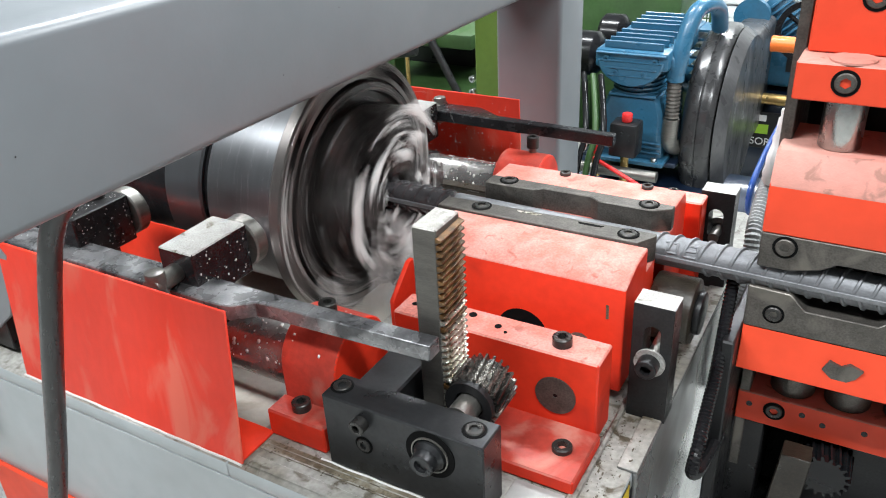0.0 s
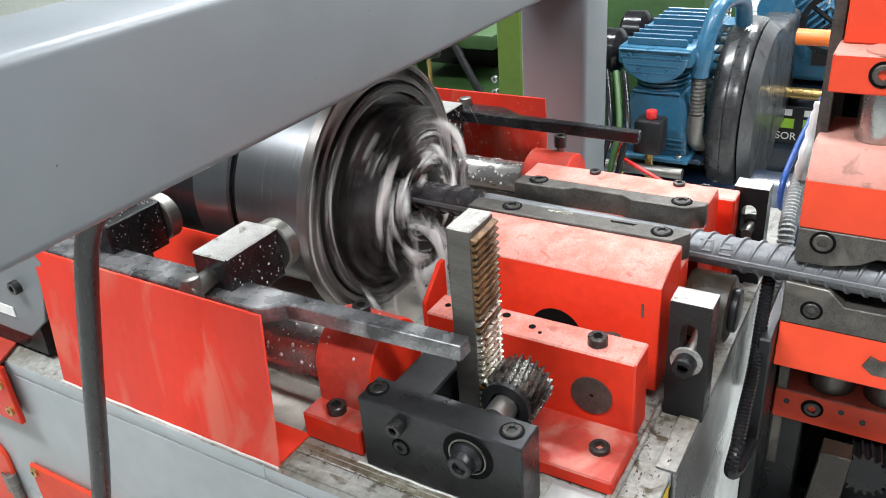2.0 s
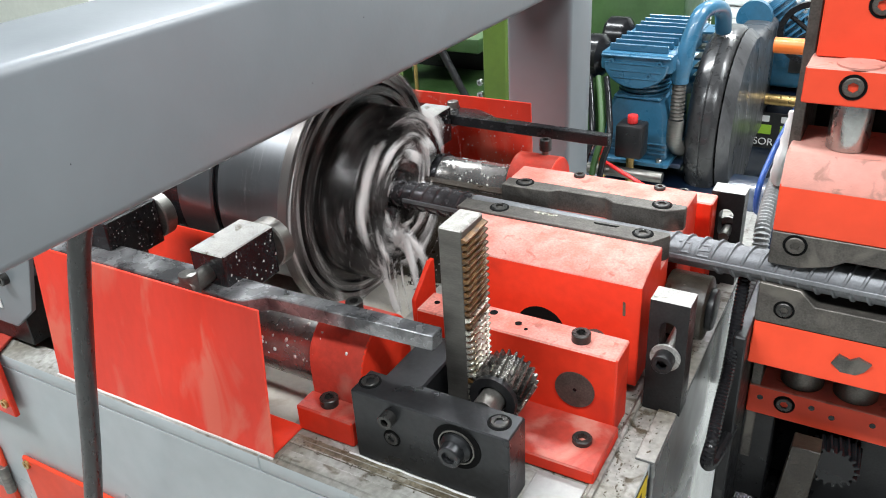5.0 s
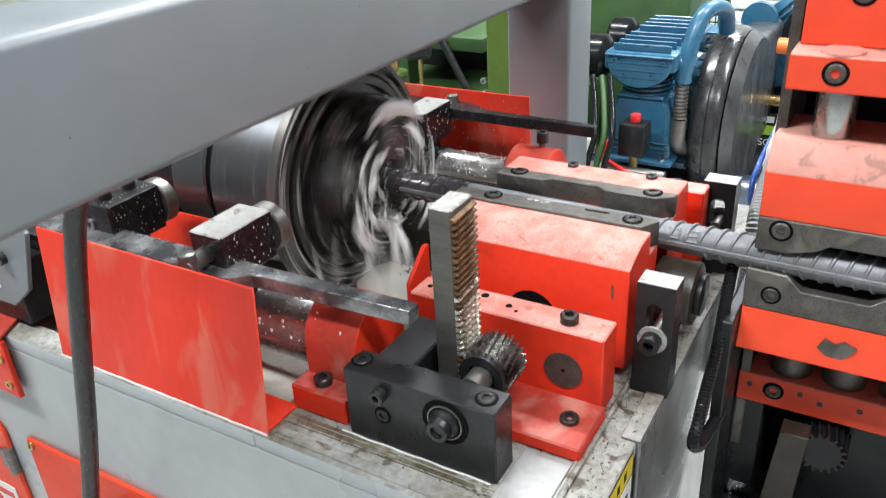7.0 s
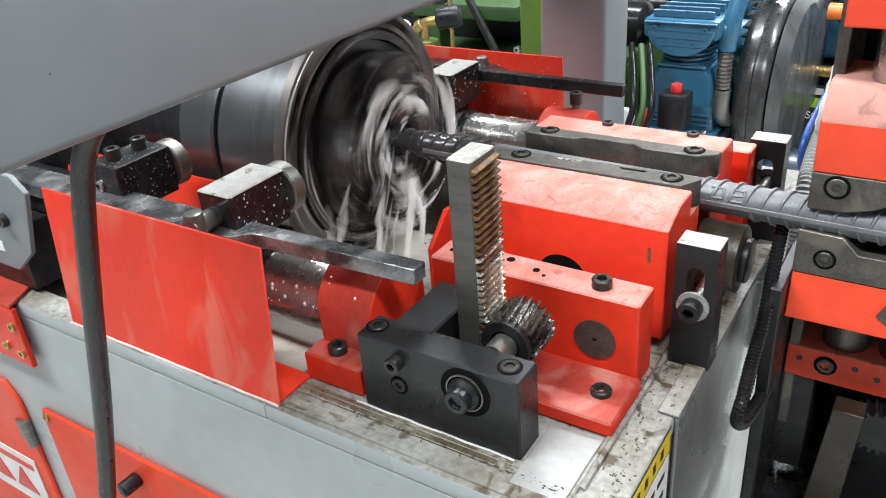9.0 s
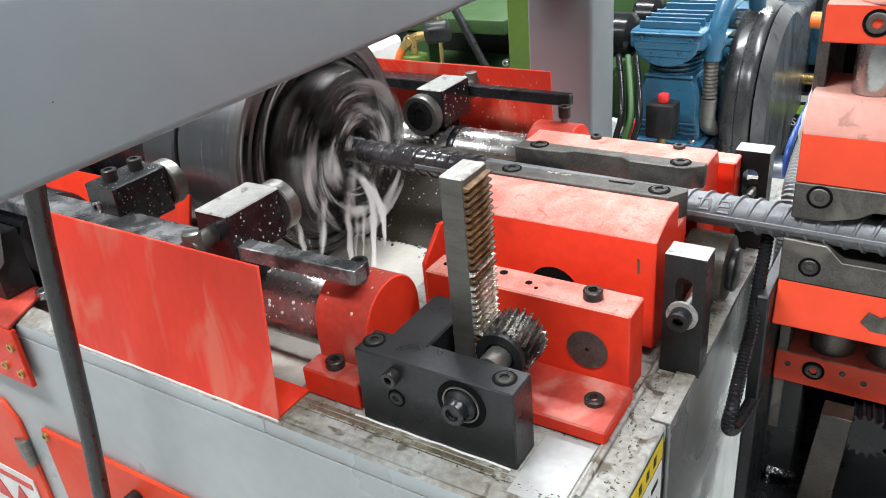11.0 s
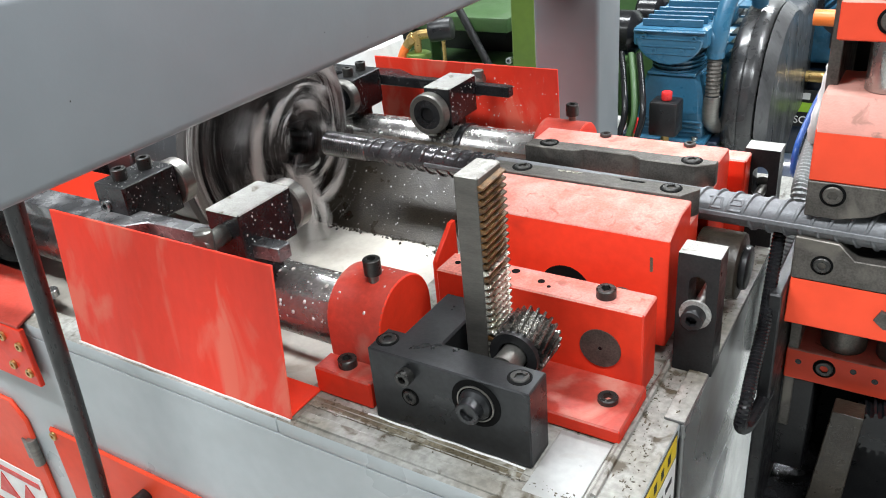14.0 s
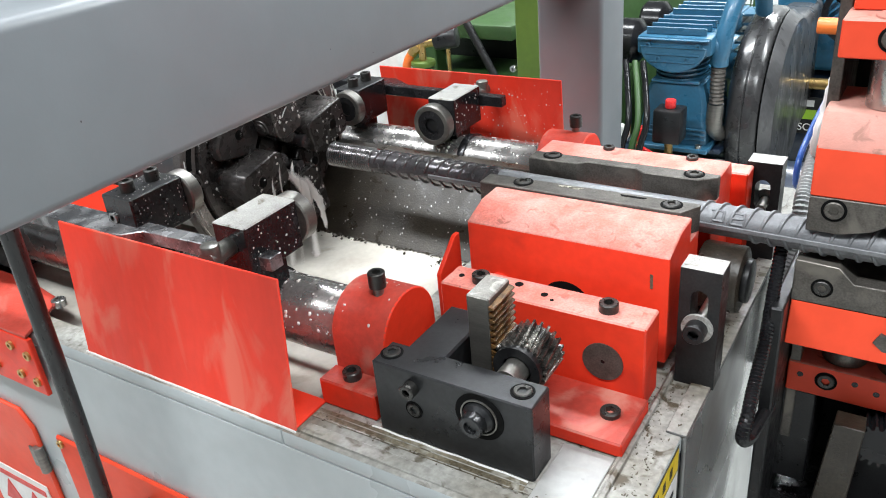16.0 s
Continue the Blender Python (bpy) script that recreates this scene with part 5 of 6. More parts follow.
bolt(lift, (0.254, -0.020, 0.889), (0, -1, 0), 0.0088, sunk=True)
part("plate", prism(B(), [(-0.0195, 0.866), (-0.030, 0.815), (0.10, 0.801), (0.10, 0.8675), (-0.019, 0.8675)], "x", 0.2245, 0.50, 0.0012), [ORANGE, JAW], lift, "chipped red plate", top=0.8)
part("paint_chip", prism(B(), [(0.312, 0.838), (0.322, 0.829), (0.335, 0.826), (0.346, 0.835), (0.352, 0.846), (0.338, 0.851), (0.330, 0.846), (0.318, 0.850)], "y", -0.0272, -0.0200), JAW, lift, "patch of chipped paint")

part("cable_duct", box(B(), 0.209, 0.2235, -0.055, 0.110, 0.505, 0.862, 0.002), BLACK, press, "black cable duct")

# ---- hoses between the two machines ----


def ribbed_hose(name, pts, r, m, label, pitch=0.006):
    path = smooth_path(pts, 8)
    length = sum((b_ - a_).length for a_, b_ in zip(path, path[1:]))
    n = int(length / pitch) * 2
    dense, k, acc = [], 0, 0.0
    step = length / n
    cur, target = path[0].copy(), 0.0
    dense = [cur.copy()]
    i, left = 0, step
    while i < len(path) - 1:
        d = path[i + 1] - cur
        if d.length >= left:
            cur = cur + d.normalized() * left
            dense.append(cur.copy())
            left = step
        else:
            left -= d.length
            i += 1
            cur = path[i].copy()
    cnt = len(dense)
    bm = tube(B(), dense, r, 12, 1, radii=lambda t: 1.0 if round(t * (cnt - 1)) % 2 else 0.84)
    return single(name, bm, m, tuple(pts[-1]), label, "hose", "corrugated hoses", angle=20)


ribbed_hose("corrugated_hose", [(0.2035, 0.020, 0.914), (0.204, 0.008, 0.907), (0.207, -0.032, 0.864), (0.210, -0.068, 0.824), (0.212, -0.112, 0.800), (0.214, -0.145, 0.783), (0.212, -0.150, 0.752), (0.214, -0.11, 0.725), (0.218, -0.03, 0.715)], 0.0078, RUBBER, "black corrugated conduit hanging beside the bed", 0.0045)
ribbed_hose("grey_conduit", [(0.215, 0.62, 1.02), (0.205, 0.50, 0.985), (0.192, 0.36, 0.925), (0.190, 0.25, 0.88), (0.194, 0.20, 0.83), (0.196, 0.18, 0.62)], 0.012, GREY_HOSE, "grey corrugated conduit beside the press")
single("blue_air_hose", tube(B(), [(0.225, 0.70, 1.02), (0.19, 0.55, 0.97), (0.165, 0.42, 0.90), (0.160, 0.36, 0.84), (0.17, 0.44, 0.70), (0.18, 0.46, 0.02)], 0.0048, 12, 8), BLUE_HOSE, (0.18, 0.46, 0.02), "blue plastic air hose", "hose")
single("foil_sleeve", tube(B(), [(0.204, 0.29, 1.020), (0.199, 0.285, 0.98), (0.193, 0.28, 0.92), (0.195, 0.44, 0.80), (0.2, 0.44, 0.02)], 0.009, 10, 6, radii=lambda t: 1 + 0.12 * math.sin(t * 57)), PAPER, (0.206, 0.30, 0.02), "white wrapped cable sleeve", "sleeve")
single("black_cable", tube(B(), [(0.235, -0.04, 0.50), (0.215, -0.10, 0.47), (0.20, -0.14, 0.40), (0.192, -0.17, 0.20), (0.21, -0.10, 0.012), (0.3, 0.3, 0.012)], 0.0085, 12, 8), RUBBER, (0.3, 0.3, 0.0), "black cable hanging to the floor", "cable")
single("white_tag", box(B(), 0.196, 0.2045, 0.05, 0.10, 0.70, 0.755, 0.001), GREY_HOSE, (0.20, 0.07, 0.70), "small pale connector box", "box")

# ---- grey guard frame ----
fr = thing("guard_frame", (-0.27, 0.55, 0.0), "grey painted square-tube guard frame over the machine", "frame")
part("beam", box(B(), -0.345, -0.200, -1.05, 0.498, 1.135, 1.272, 0.009, 3), BEAM, fr)
part("post", box(B(), -0.336, -0.208, 0.4985, 0.612, 0.0, 1.272, 0.009, 3), BEAM, fr)
rs = random.Random(5)
sp = B()
for i in range(6):
    y, z = rs.uniform(-0.55, 0.1), rs.uniform(1.15, 1.24)
    bmesh.ops.create_icosphere(sp, subdivisions=1, radius=rs.uniform(0.0004, 0.0007), matrix=Matrix.Translation((-0.1995, y, z)) @ Matrix.Diagonal((0.3, 1, 1.3, 1)))
part("paint_chips", sp, INK, fr, "small dark chips in the paint")

cable = thing("hanging_cable", (-0.29, -0.462, 1.112), "black rubber cable hanging from the guard frame", "cable")
part("cable", tube(B(), [(-0.262, -0.450, 1.165), (-0.272, -0.456, 1.130), (-0.284, -0.461, 1.095), (-0.290, -0.463, 1.04), (-0.291, -0.463, 0.90), (-0.289, -0.463, 0.70), (-0.30, -0.463, 0.40), (-0.30, -0.463, 0.20)], 0.0108, 16, 6), CABLE, cable)

# ---- grey bracket at the far end of the bed ----
gb = thing("grey_bracket", (-0.73, -0.37, 0.806), "grey bent bracket with a socket screw and tag", "bracket")
part("plate", prism(B(), [(-0.86, 0.84), (-0.610, 0.84), (-0.565, 0.875), (-0.530, 0.965), (-0.555, 0.985), (-0.86, 0.985)], "y", -0.385, -0.378, 0.001), BEAM, gb)
part("back_plate", box(B(), -0.86, -0.600, -0.377, -0.33, 0.807, 0.90, 0.001), BLACK, gb)
bolt(gb, (-0.598, -0.385, 0.918), (0, -1, 0), 0.009, 0.009)
part("tag", box(B(), -0.670, -0.627, -0.3865, -0.3852, 0.865, 0.880, 0), PAPER, gb)

# ---- air compressor ----


def compressor(ox, oy, oz):
    c = thing("air_compressor", (ox - 0.30, oy + 0.15, oz - 0.50), "blue belt-driven piston air compressor", "air compressor", "air compressors")
    def bx(*a, **k):
        return box(B(), a[0] + ox, a[1] + ox, a[2] + oy, a[3] + oy, a[4] + oz, a[5] + oz, *a[6:])
    part("tank", cyl(B(), (ox - 0.75, oy + 0.16, oz - 0.27), (ox + 0.25, oy + 0.16, oz - 0.27), 0.17, seg=48, bev=0.05), NAVY, c, "navy air tank")
    for tx in (-0.6, 0.3):
        part("tank_foot", bx(tx, tx + 0.06, 0.04, 0.28, -0.50, -0.38, 0.004), NAVY, c)
    part("base_plate", bx(-0.50, -0.21, 0.02, 0.30, -0.035, -0.02, 0.003), NAVY, c)
    b = prism(B(), [(ox - 0.452, oz - 0.02), (ox - 0.250, oz - 0.02), (ox - 0.256, oz + 0.14), (ox - 0.272, oz + 0.20), (ox - 0.418, oz + 0.20), (ox - 0.438, oz + 0.14)], "y", oy + 0.0, oy + 0.25, 0.012)
    part("crankcase", b, BLUE, c, "blue cast crankcase")
    for k in range(3):
        part("casting_rib", bx(-0.450, -0.250, -0.008, 0.0, 0.015 + 0.016 * k, 0.021 + 0.016 * k, 0.002), BLUE, c)
    part("foot_flange", bx(-0.46, -0.235, -0.03, 0.26, -0.019, -0.004, 0.003), BLUE, c)
    for fx in (-0.44, -0.265):
        placed("bolt", bolt_mesh(0.010, 0.010, STEEL), c, (ox + fx, oy - 0.016, oz - 0.004))
    for n_, (cx, cyy, tilt) in enumerate(((-0.345, 0.06, 0), (-0.345, 0.30, 0))):
        cylr = part("cylinder", cyl(B(), (ox + cx, oy + cyy, oz + 0.20), (ox + cx, oy + cyy, oz + 0.29), 0.062, seg=36), BLUE, c, "finned cylinder")
        for k in range(6):
            part("fin", lathe(B(), [(oz + 0.205 + 0.014 * k, 0.062), (oz + 0.205 + 0.014 * k, 0.074), (oz + 0.210 + 0.014 * k, 0.074), (oz + 0.210 + 0.014 * k, 0.062)], (ox + cx, oy + cyy, 0), "z", 32, True), BLUE, cylr)
        b = box(B(), ox + cx - 0.105, ox + cx + 0.105, oy + cyy - 0.10, oy + cyy + 0.10, oz + 0.290, oz + 0.345, 0.008, 2)
        hd = part("cylinder_head", b, BLUE, c, "ribbed cylinder head")
        part("base_flange", box(B(), ox + cx - 0.070, ox + cx + 0.070, oy + cyy - 0.070, oy + cyy + 0.070, oz + 0.1935, oz + 0.2045, 0.003), BLUE, cylr)
        for k in range(4):
            part("head_fin", box(B(), ox + cx - 0.085, ox + cx + 0.085, oy + cyy - 0.080 + 0.050 * k, oy + cyy - 0.074 + 0.050 * k, oz + 0.3455, oz + 0.368, 0.002), BLUE, hd)
        for k in range(4):
            part("front_fin", box(B(), ox + cx - 0.10 + 0.012 * k, ox + cx + 0.10 - 0.012 * k, oy + cyy - 0.112, oy + cyy - 0.0995, oz + 0.335 - 0.022 * k, oz + 0.341 - 0.022 * k, 0.002), BLUE, hd)
        part("valve_cover", prism(B(), [(ox + cx - 0.095 * math.cos(math.pi * k / 12), oz + 0.318 - 0.080 * math.sin(math.pi * k / 12)) for k in range(13)], "y", oy + cyy - 0.108, oy + cyy - 0.0985, 0.004), BLUE, hd)
        for bx_, by_ in ((-0.07, -0.09), (0.07, -0.09), (-0.04, -0.108), (0.04, -0.108)):
            placed("bolt", bolt_mesh(0.009, 0.012, BLUE), hd, (ox + cx + bx_, oy + cyy - 0.100, oz + 0.300 + (0.02 if by_ > -0.1 else -0.02)), (0, -1, 0))
        part("air_filter", lathe(B(), [(ox + cx - 0.20, 0.02), (ox + cx - 0.20, 0.062), (ox + cx - 0.19, 0.070), (ox + cx - 0.135, 0.070), (ox + cx - 0.125, 0.06), (ox + cx - 0.105, 0.03)], (0, oy + cyy, oz + 0.30), "x", 36), RUBBER, c, "round black air filter")
    part("discharge_pipe", tube(B(), [(ox - 0.235, oy + 0.02, oz + 0.255), (ox - 0.225, oy + 0.02, oz + 0.300), (ox - 0.220, oy + 0.03, oz + 0.36), (ox - 0.205, oy + 0.07, oz + 0.44), (ox - 0.185, oy + 0.13, oz + 0.455), (ox - 0.17, oy + 0.20, oz + 0.43), (ox - 0.17, oy + 0.25, oz + 0.36)], 0.024, 20, 6), BLUE, c, "bent blue pipe")
    part("pipe_elbow", tube(B(), [(ox - 0.27, oy + 0.03, oz + 0.315), (ox - 0.245, oy + 0.02, oz + 0.315), (ox - 0.232, oy + 0.02, oz + 0.290), (ox - 0.230, oy + 0.02, oz + 0.25)], 0.024, 20, 6), BLUE, c)
    path = [(ox - 0.232, oy + 0.02, oz + 0.25 - 0.006 * k) for k in range(20)]
    part("flexible_pipe", tube(B(), path, 0.021, 18, 1, radii=lambda t: 1 if round(t * 19) % 2 else 0.88), JAW, c, "corrugated metal pipe", angle=20)
    part("pipe", tube(B(), [(ox - 0.232, oy + 0.02, oz + 0.13), (ox - 0.233, oy + 0.02, oz + 0.06), (ox - 0.225, oy + 0.06, oz + 0.02), (ox - 0.20, oy + 0.12, oz + 0.015)], 0.023, 18, 6), STEEL_DULL, c)
    # belt guard in plastic film
    prof = [(ox - 0.215, 0.02), (ox - 0.215, 0.262), (ox - 0.210, 0.280), (ox - 0.200, 0.292), (ox - 0.188, 0.298), (ox - 0.166, 0.300), (ox - 0.163, 0.2975), (ox - 0.160, 0.300), (ox - 0.140, 0.299), (ox - 0.126, 0.294), (ox - 0.120, 0.286), (ox - 0.115, 0.02)]
    gd = part("belt_guard", lathe(B(), prof, (0, oy + 0.330, oz + 0.055), "x", 64), WRAP, c, "black belt guard in clear film")
    side = [(ox - 0.1145, 0.02), (ox - 0.1145, 0.289), (ox - 0.100, 0.278), (ox - 0.082, 0.262), (ox - 0.075, 0.02)]
    part("film", lathe(B(), side, (0, oy + 0.330, oz + 0.055), "x", 64), FILM, gd, "clear film stretched over the guard")
    part("guard_tail", box(B(), ox - 0.200, ox - 0.090, oy + 0.33, oy + 0.85, oz - 0.15, oz + 0.28, 0.03, 3), FILM, gd)
    part("motor", cyl(B(), (ox - 0.40, oy + 0.62, oz + 0.12), (ox - 0.17, oy + 0.62, oz + 0.12), 0.10, seg=36, bev=0.01), BLUE, c, "blue electric motor")
    for k in range(7):
        part("cooling_fin", box(B(), ox - 0.26, ox - 0.17, oy + 0.30, oy + 0.40, oz + 0.15 + 0.03 * k, oz + 0.158 + 0.03 * k, 0.001), BLUE, c)
    return c


comp1 = compressor(0.005, 1.40, 0.50)
comp1.scale = (1, 1, 0.935)
ps = thing("pressure_switch", (-0.29, 1.30, 0.50), "black pressure switch with a red button", "pressure switch")
part("body", box(B(), -0.365, -0.285, 1.275, 1.345, 0.505, 0.605, 0.008, 2), BLACK, ps)
part("red_button", cyl(B(), (-0.323, 1.305, 0.6055), (-0.323, 1.305, 0.630), 0.015, seg=24, bev=0.003), RED_PLASTIC, ps)
part("riser", cyl(B(), (-0.325, 1.31, 0.40), (-0.325, 1.31, 0.5045), 0.012, seg=16), BRASS, ps)
va = thing("relief_valve", (-0.42, 1.28, 0.45), "red-capped brass relief valve with gauge", "valve")
part("stem", cyl(B(), (-0.40, 1.28, 0.44), (-0.40, 1.28, 0.51), 0.012, seg=16), BRASS, va)
part("red_cap", cyl(B(), (-0.40, 1.28, 0.5105), (-0.40, 1.28, 0.55), 0.017, seg=16, bev=0.003), RED_PLASTIC, va)
part("gauge", cyl(B(), (-0.455, 1.275, 0.53), (-0.455, 1.250, 0.53), 0.028, seg=28, bev=0.003), PAPER, va, "white dial gauge")
part("manifold", cyl(B(), (-0.50, 1.28, 0.46), (-0.22, 1.28, 0.46), 0.016, seg=16), STEEL_DULL, va)
single("red_air_hose", tube(B(), [(-0.40, 1.26, 0.50), (-0.33, 1.22, 0.49), (-0.22, 1.18, 0.46), (-0.10, 1.10, 0.43), (0.05, 1.0, 0.40), (0.10, 1.0, 0.02)], 0.006, 12, 6), RED_PLASTIC, (0.10, 1.0, 0.02), "thin red rubber air line running from the valve", "hose")

# second compressor, farther back
c2 = thing("air_compressor", (0.1, 2.35, 0.0), "blue air compressor with V cylinders on a navy tank", "air compressor", "air compressors")
part("tank", cyl(B(), (-0.6, 2.35, 0.27), (0.9, 2.35, 0.27), 0.21, seg=48, bev=0.06), NAVY, c2, "navy air tank")
part("tank_foot", box(B(), -0.3, -0.2, 2.2, 2.5, 0.0, 0.12, 0.004), NAVY, c2)
part("tank_foot", box(B(), 0.6, 0.7, 2.2, 2.5, 0.0, 0.12, 0.004), NAVY, c2)
part("crankcase", box(B(), -0.12, 0.22, 2.20, 2.45, 0.478, 0.645, 0.02, 3), BLUE, c2)
for s_ in (-1, 1):
    lean = pose(0.0, 2.32, 0.615, 0, 42 * s_, 0)
    b = cyl(B(), (0, 0, 0), (0, 0, 0.20), 0.062, seg=28)
    bmesh.ops.transform(b, matrix=lean, verts=b.verts)
    cy2 = part("cylinder", b, BLUE, c2, "finned cylinder")
    for k in range(7):
        b = lathe(B(), [(0.04 + 0.022 * k, 0.0625), (0.04 + 0.022 * k, 0.088), (0.047 + 0.022 * k, 0.088), (0.047 + 0.022 * k, 0.0625)], (0, 0, 0), "z", 28, True)
        bmesh.ops.transform(b, matrix=lean, verts=b.verts)
        part("fin", b, BLUE, cy2)
b = lathe(B(), [(2.12, 0.085), (2.12, 0.105), (2.15, 0.105), (2.15, 0.085)], (0.03, 0, 0.70), "y", 40, True)
for k in range(5):
    a = 2 * math.pi * k / 5
    cyl(b, (0.03, 2.135, 0.70), (0.03 + 0.088 * math.cos(a), 2.135, 0.70 + 0.088 * math.sin(a)), 0.008, seg=8)
part("flywheel", b, RUBBER, c2, "spoked black flywheel")
part("fan", lathe(B(), [(2.14, 0.01), (2.14, 0.060), (2.17, 0.060), (2.17, 0.01)], (-0.16, 0, 0.735), "y", 32), BLUE, c2, "blue fan cover")
part("motor_plate", box(B(), -0.03, 0.03, 2.19, 2.199, 0.54, 0.60, 0.001), INK, c2, "black name plate")
part("brass_pipe", cyl(B(), (-0.09, 2.14, 0.452), (0.06, 2.14, 0.452), 0.020, seg=20), BRASS, c2)
sg = single("tank_sign", box(B(), -0.15, 0.32, 2.128, 2.135, 0.270, 0.405, 0.001), INK, (0.08, 2.133, 0.270), "black sign with lime and white lettering on the tank", "sign")
for k in range(4):
    part("print_bar", box(B(), -0.12 + 0.10 * k, -0.05 + 0.10 * k, 2.1265, 2.1278, 0.325, 0.360, 0), LIME, sg)
    part("print_bar", box(B(), -0.12 + 0.10 * k, -0.06 + 0.10 * k, 2.1265, 2.1278, 0.372, 0.395, 0), PAPER, sg)
txt = bpy.data.curves.new("lettering", "FONT")
txt.body, txt.size, txt.extrude = "COMPRESSOR", 0.038, 0.0005
tob = new("lettering", txt)
dg = bpy.context.evaluated_depsgraph_get()
tme = bpy.data.meshes.new_from_object(tob.evaluated_get(dg))
bpy.data.objects.remove(tob)
tme.materials.append(PAPER)
tob = new("lettering", tme)
tob.parent = sg
tob.matrix_basis = pose(-0.275 - 0.08, 2.1270 - 2.133, 0.283 - 0.270, 90, 0, 0)
oh = thing("orange_valve_lever", (0.15, 1.75, 0.0), "orange plastic pipe on a thin stand", "pipe")
part("pipe", cyl(B(), (-0.03, 1.75, 0.745), (0.16, 1.75, 0.745), 0.024, seg=20, bev=0.003), ORANGE_PLASTIC, oh)
part("stand", cyl(B(), (0.15, 1.75, 0.0), (0.15, 1.75, 0.720), 0.018, seg=16), STEEL_DULL, oh)

# ---- green machine ----
gm = thing("green_machine", (-1.2, 1.5, 0.0), "bright and dark green workshop machine with a tray", "machine")
part("corner_post", box(B(), -0.655, -0.585, 1.02, 1.09, 0.0, 1.35, 0.004), GREEN, gm, "bright green corner post")
part("bed", box(B(), -2.2, -0.66, 1.05, 1.95, 0.0, 0.52, 0.01), GREEN_DARK, gm)
part("tray", box(B(), -1.6, -0.66, 1.03, 1.95, 0.5205, 0.54, 0.004), GREEN_DARK, gm, "dark oily tray")
part("tray_rim", box(B(), -1.6, -0.66, 1.01, 1.029, 0.50, 0.575, 0.003), GREEN, gm)
part("gusset", prism(B(), [(-0.66, 0.575), (-0.66, 0.74), (-0.84, 0.575)], "y", 1.03, 1.04, 0.002), GREEN, gm)
part("housing", box(B(), -1.55, -0.80, 1.55, 2.0, 0.5405, 0.86, 0.03, 2), GREEN_DARK, gm, "green housing")
part("oil_cover", box(B(), -1.30, -0.67, 1.06, 1.49, 0.5405, 0.664, 0.02, 3), GREEN_DARK, gm)
part("slab", box(B(), -1.12, -0.76, 1.20, 1.545, 0.795, 0.838, 0.006, 2), GREEN_DARK, gm, "dusty green slab")
# black box put where only shade lies between slab and oil cover
part("recess", box(B(), -1.40, -0.67, 1.50, 1.545, 0.5405, 0.7945, 0.002), BLACK, gm, "black box standing in for the shade under the slab")
part("end_cabinet", box(B(), -0.80, -0.36, 1.96, 2.25, 0.0, 0.84, 0.008, 2), GREEN_DARK, gm, "dark green end cabinet")
part("rear_post", box(B(), -1.62, -1.56, 1.9, 1.96, 0.5405, 1.4, 0.004), GREEN, gm)
part("stay", cyl(B(), (-0.80, 1.19, 0.66), (-0.95, 1.19, 0.93), 0.012, seg=16), BLACK, gm, "black stay")
part("pipe", cyl(B(), (-0.955, 1.16, 0.6), (-0.955, 1.16, 0.86), 0.006, seg=12), BRASS, gm, "thin copper pipe")
part("motor", cyl(B(), (-1.15, 1.25, 0.83), (-1.0, 1.25, 0.83), 0.05, seg=28, bev=0.006), BLACK, gm, "black motor cap")
part("motor_stand", box(B(), -1.12, -1.04, 1.22, 1.28, 0.5405, 0.785, 0.003), GREEN_DARK, gm)
for k in range(3):
    bolt(gm, (-0.668, 1.03 + 0.0, 0.70 + 0.035 * k), (0, -1, 0), 0.009, 0.009, STEEL)
vl = thing("valve_assembly", (-0.885, 0.92, 0.0), "green valve stand with brass elbow and orange hose", "valve")
part("stand", cyl(B(), (-0.885, 0.92, 0.0), (-0.885, 0.92, 0.790), 0.030, seg=28, bev=0.004), GREEN_DARK, vl)
part("valve_cap", cyl(B(), (-0.885, 0.92, 0.7905), (-0.885, 0.92, 0.808), 0.034, seg=28, bev=0.006), GREEN, vl)
part("elbow", tube(B(), [(-0.845, 0.93, 0.858), (-0.880, 0.925, 0.852), (-0.905, 0.92, 0.838), (-0.918, 0.915, 0.822)], 0.013, 16, 6), BRASS, vl)
part("elbow_nut", cyl(B(), (-0.893, 0.922, 0.846), (-0.906, 0.919, 0.836), 0.018, seg=6, bev=0.001), BRASS, vl)
part("stem", cyl(B(), (-0.885, 0.92, 0.808), (-0.885, 0.92, 0.850), 0.010, seg=14), BRASS, vl)
part("solenoid", cyl(B(), (-0.850, 0.93, 0.862), (-0.790, 0.95, 0.870), 0.029, seg=28, bev=0.005), BLACK, vl, "black valve motor")
part("hose", tube(B(), [(-0.918, 0.915, 0.824), (-0.930, 0.91, 0.800), (-0.934, 0.91, 0.770), (-0.935, 0.91, 0.60), (-0.935, 0.91, 0.02)], 0.012, 12, 6), ORANGE_PLASTIC, vl, "orange hose")
sack = B()
ring_pts = 28
levels = []
for k in range(13):
    zz = 0.81 * k / 12
    rr = 0.165 * (1.0 - 0.25 * (k / 12) ** 3)
    levels.append([sack.verts.new((-1.13 + (rr + 0.022 * noise.noise(Vector((math.cos(6.283 * q / ring_pts) * 2, math.sin(6.283 * q / ring_pts) * 2, zz * 9)))) * math.cos(6.283 * q / ring_pts),
                                   0.98 + (rr + 0.022 * noise.noise(Vector((math.cos(6.283 * q / ring_pts) * 2, math.sin(6.283 * q / ring_pts) * 2, zz * 9 + 5)))) * math.sin(6.283 * q / ring_pts), zz)) for q in range(ring_pts)])
for r0, r1 in zip(levels, levels[1:]):
    for q in range(ring_pts):
        sack.faces.new((r0[q], r0[(q + 1) % ring_pts], r1[(q + 1) % ring_pts], r1[q]))
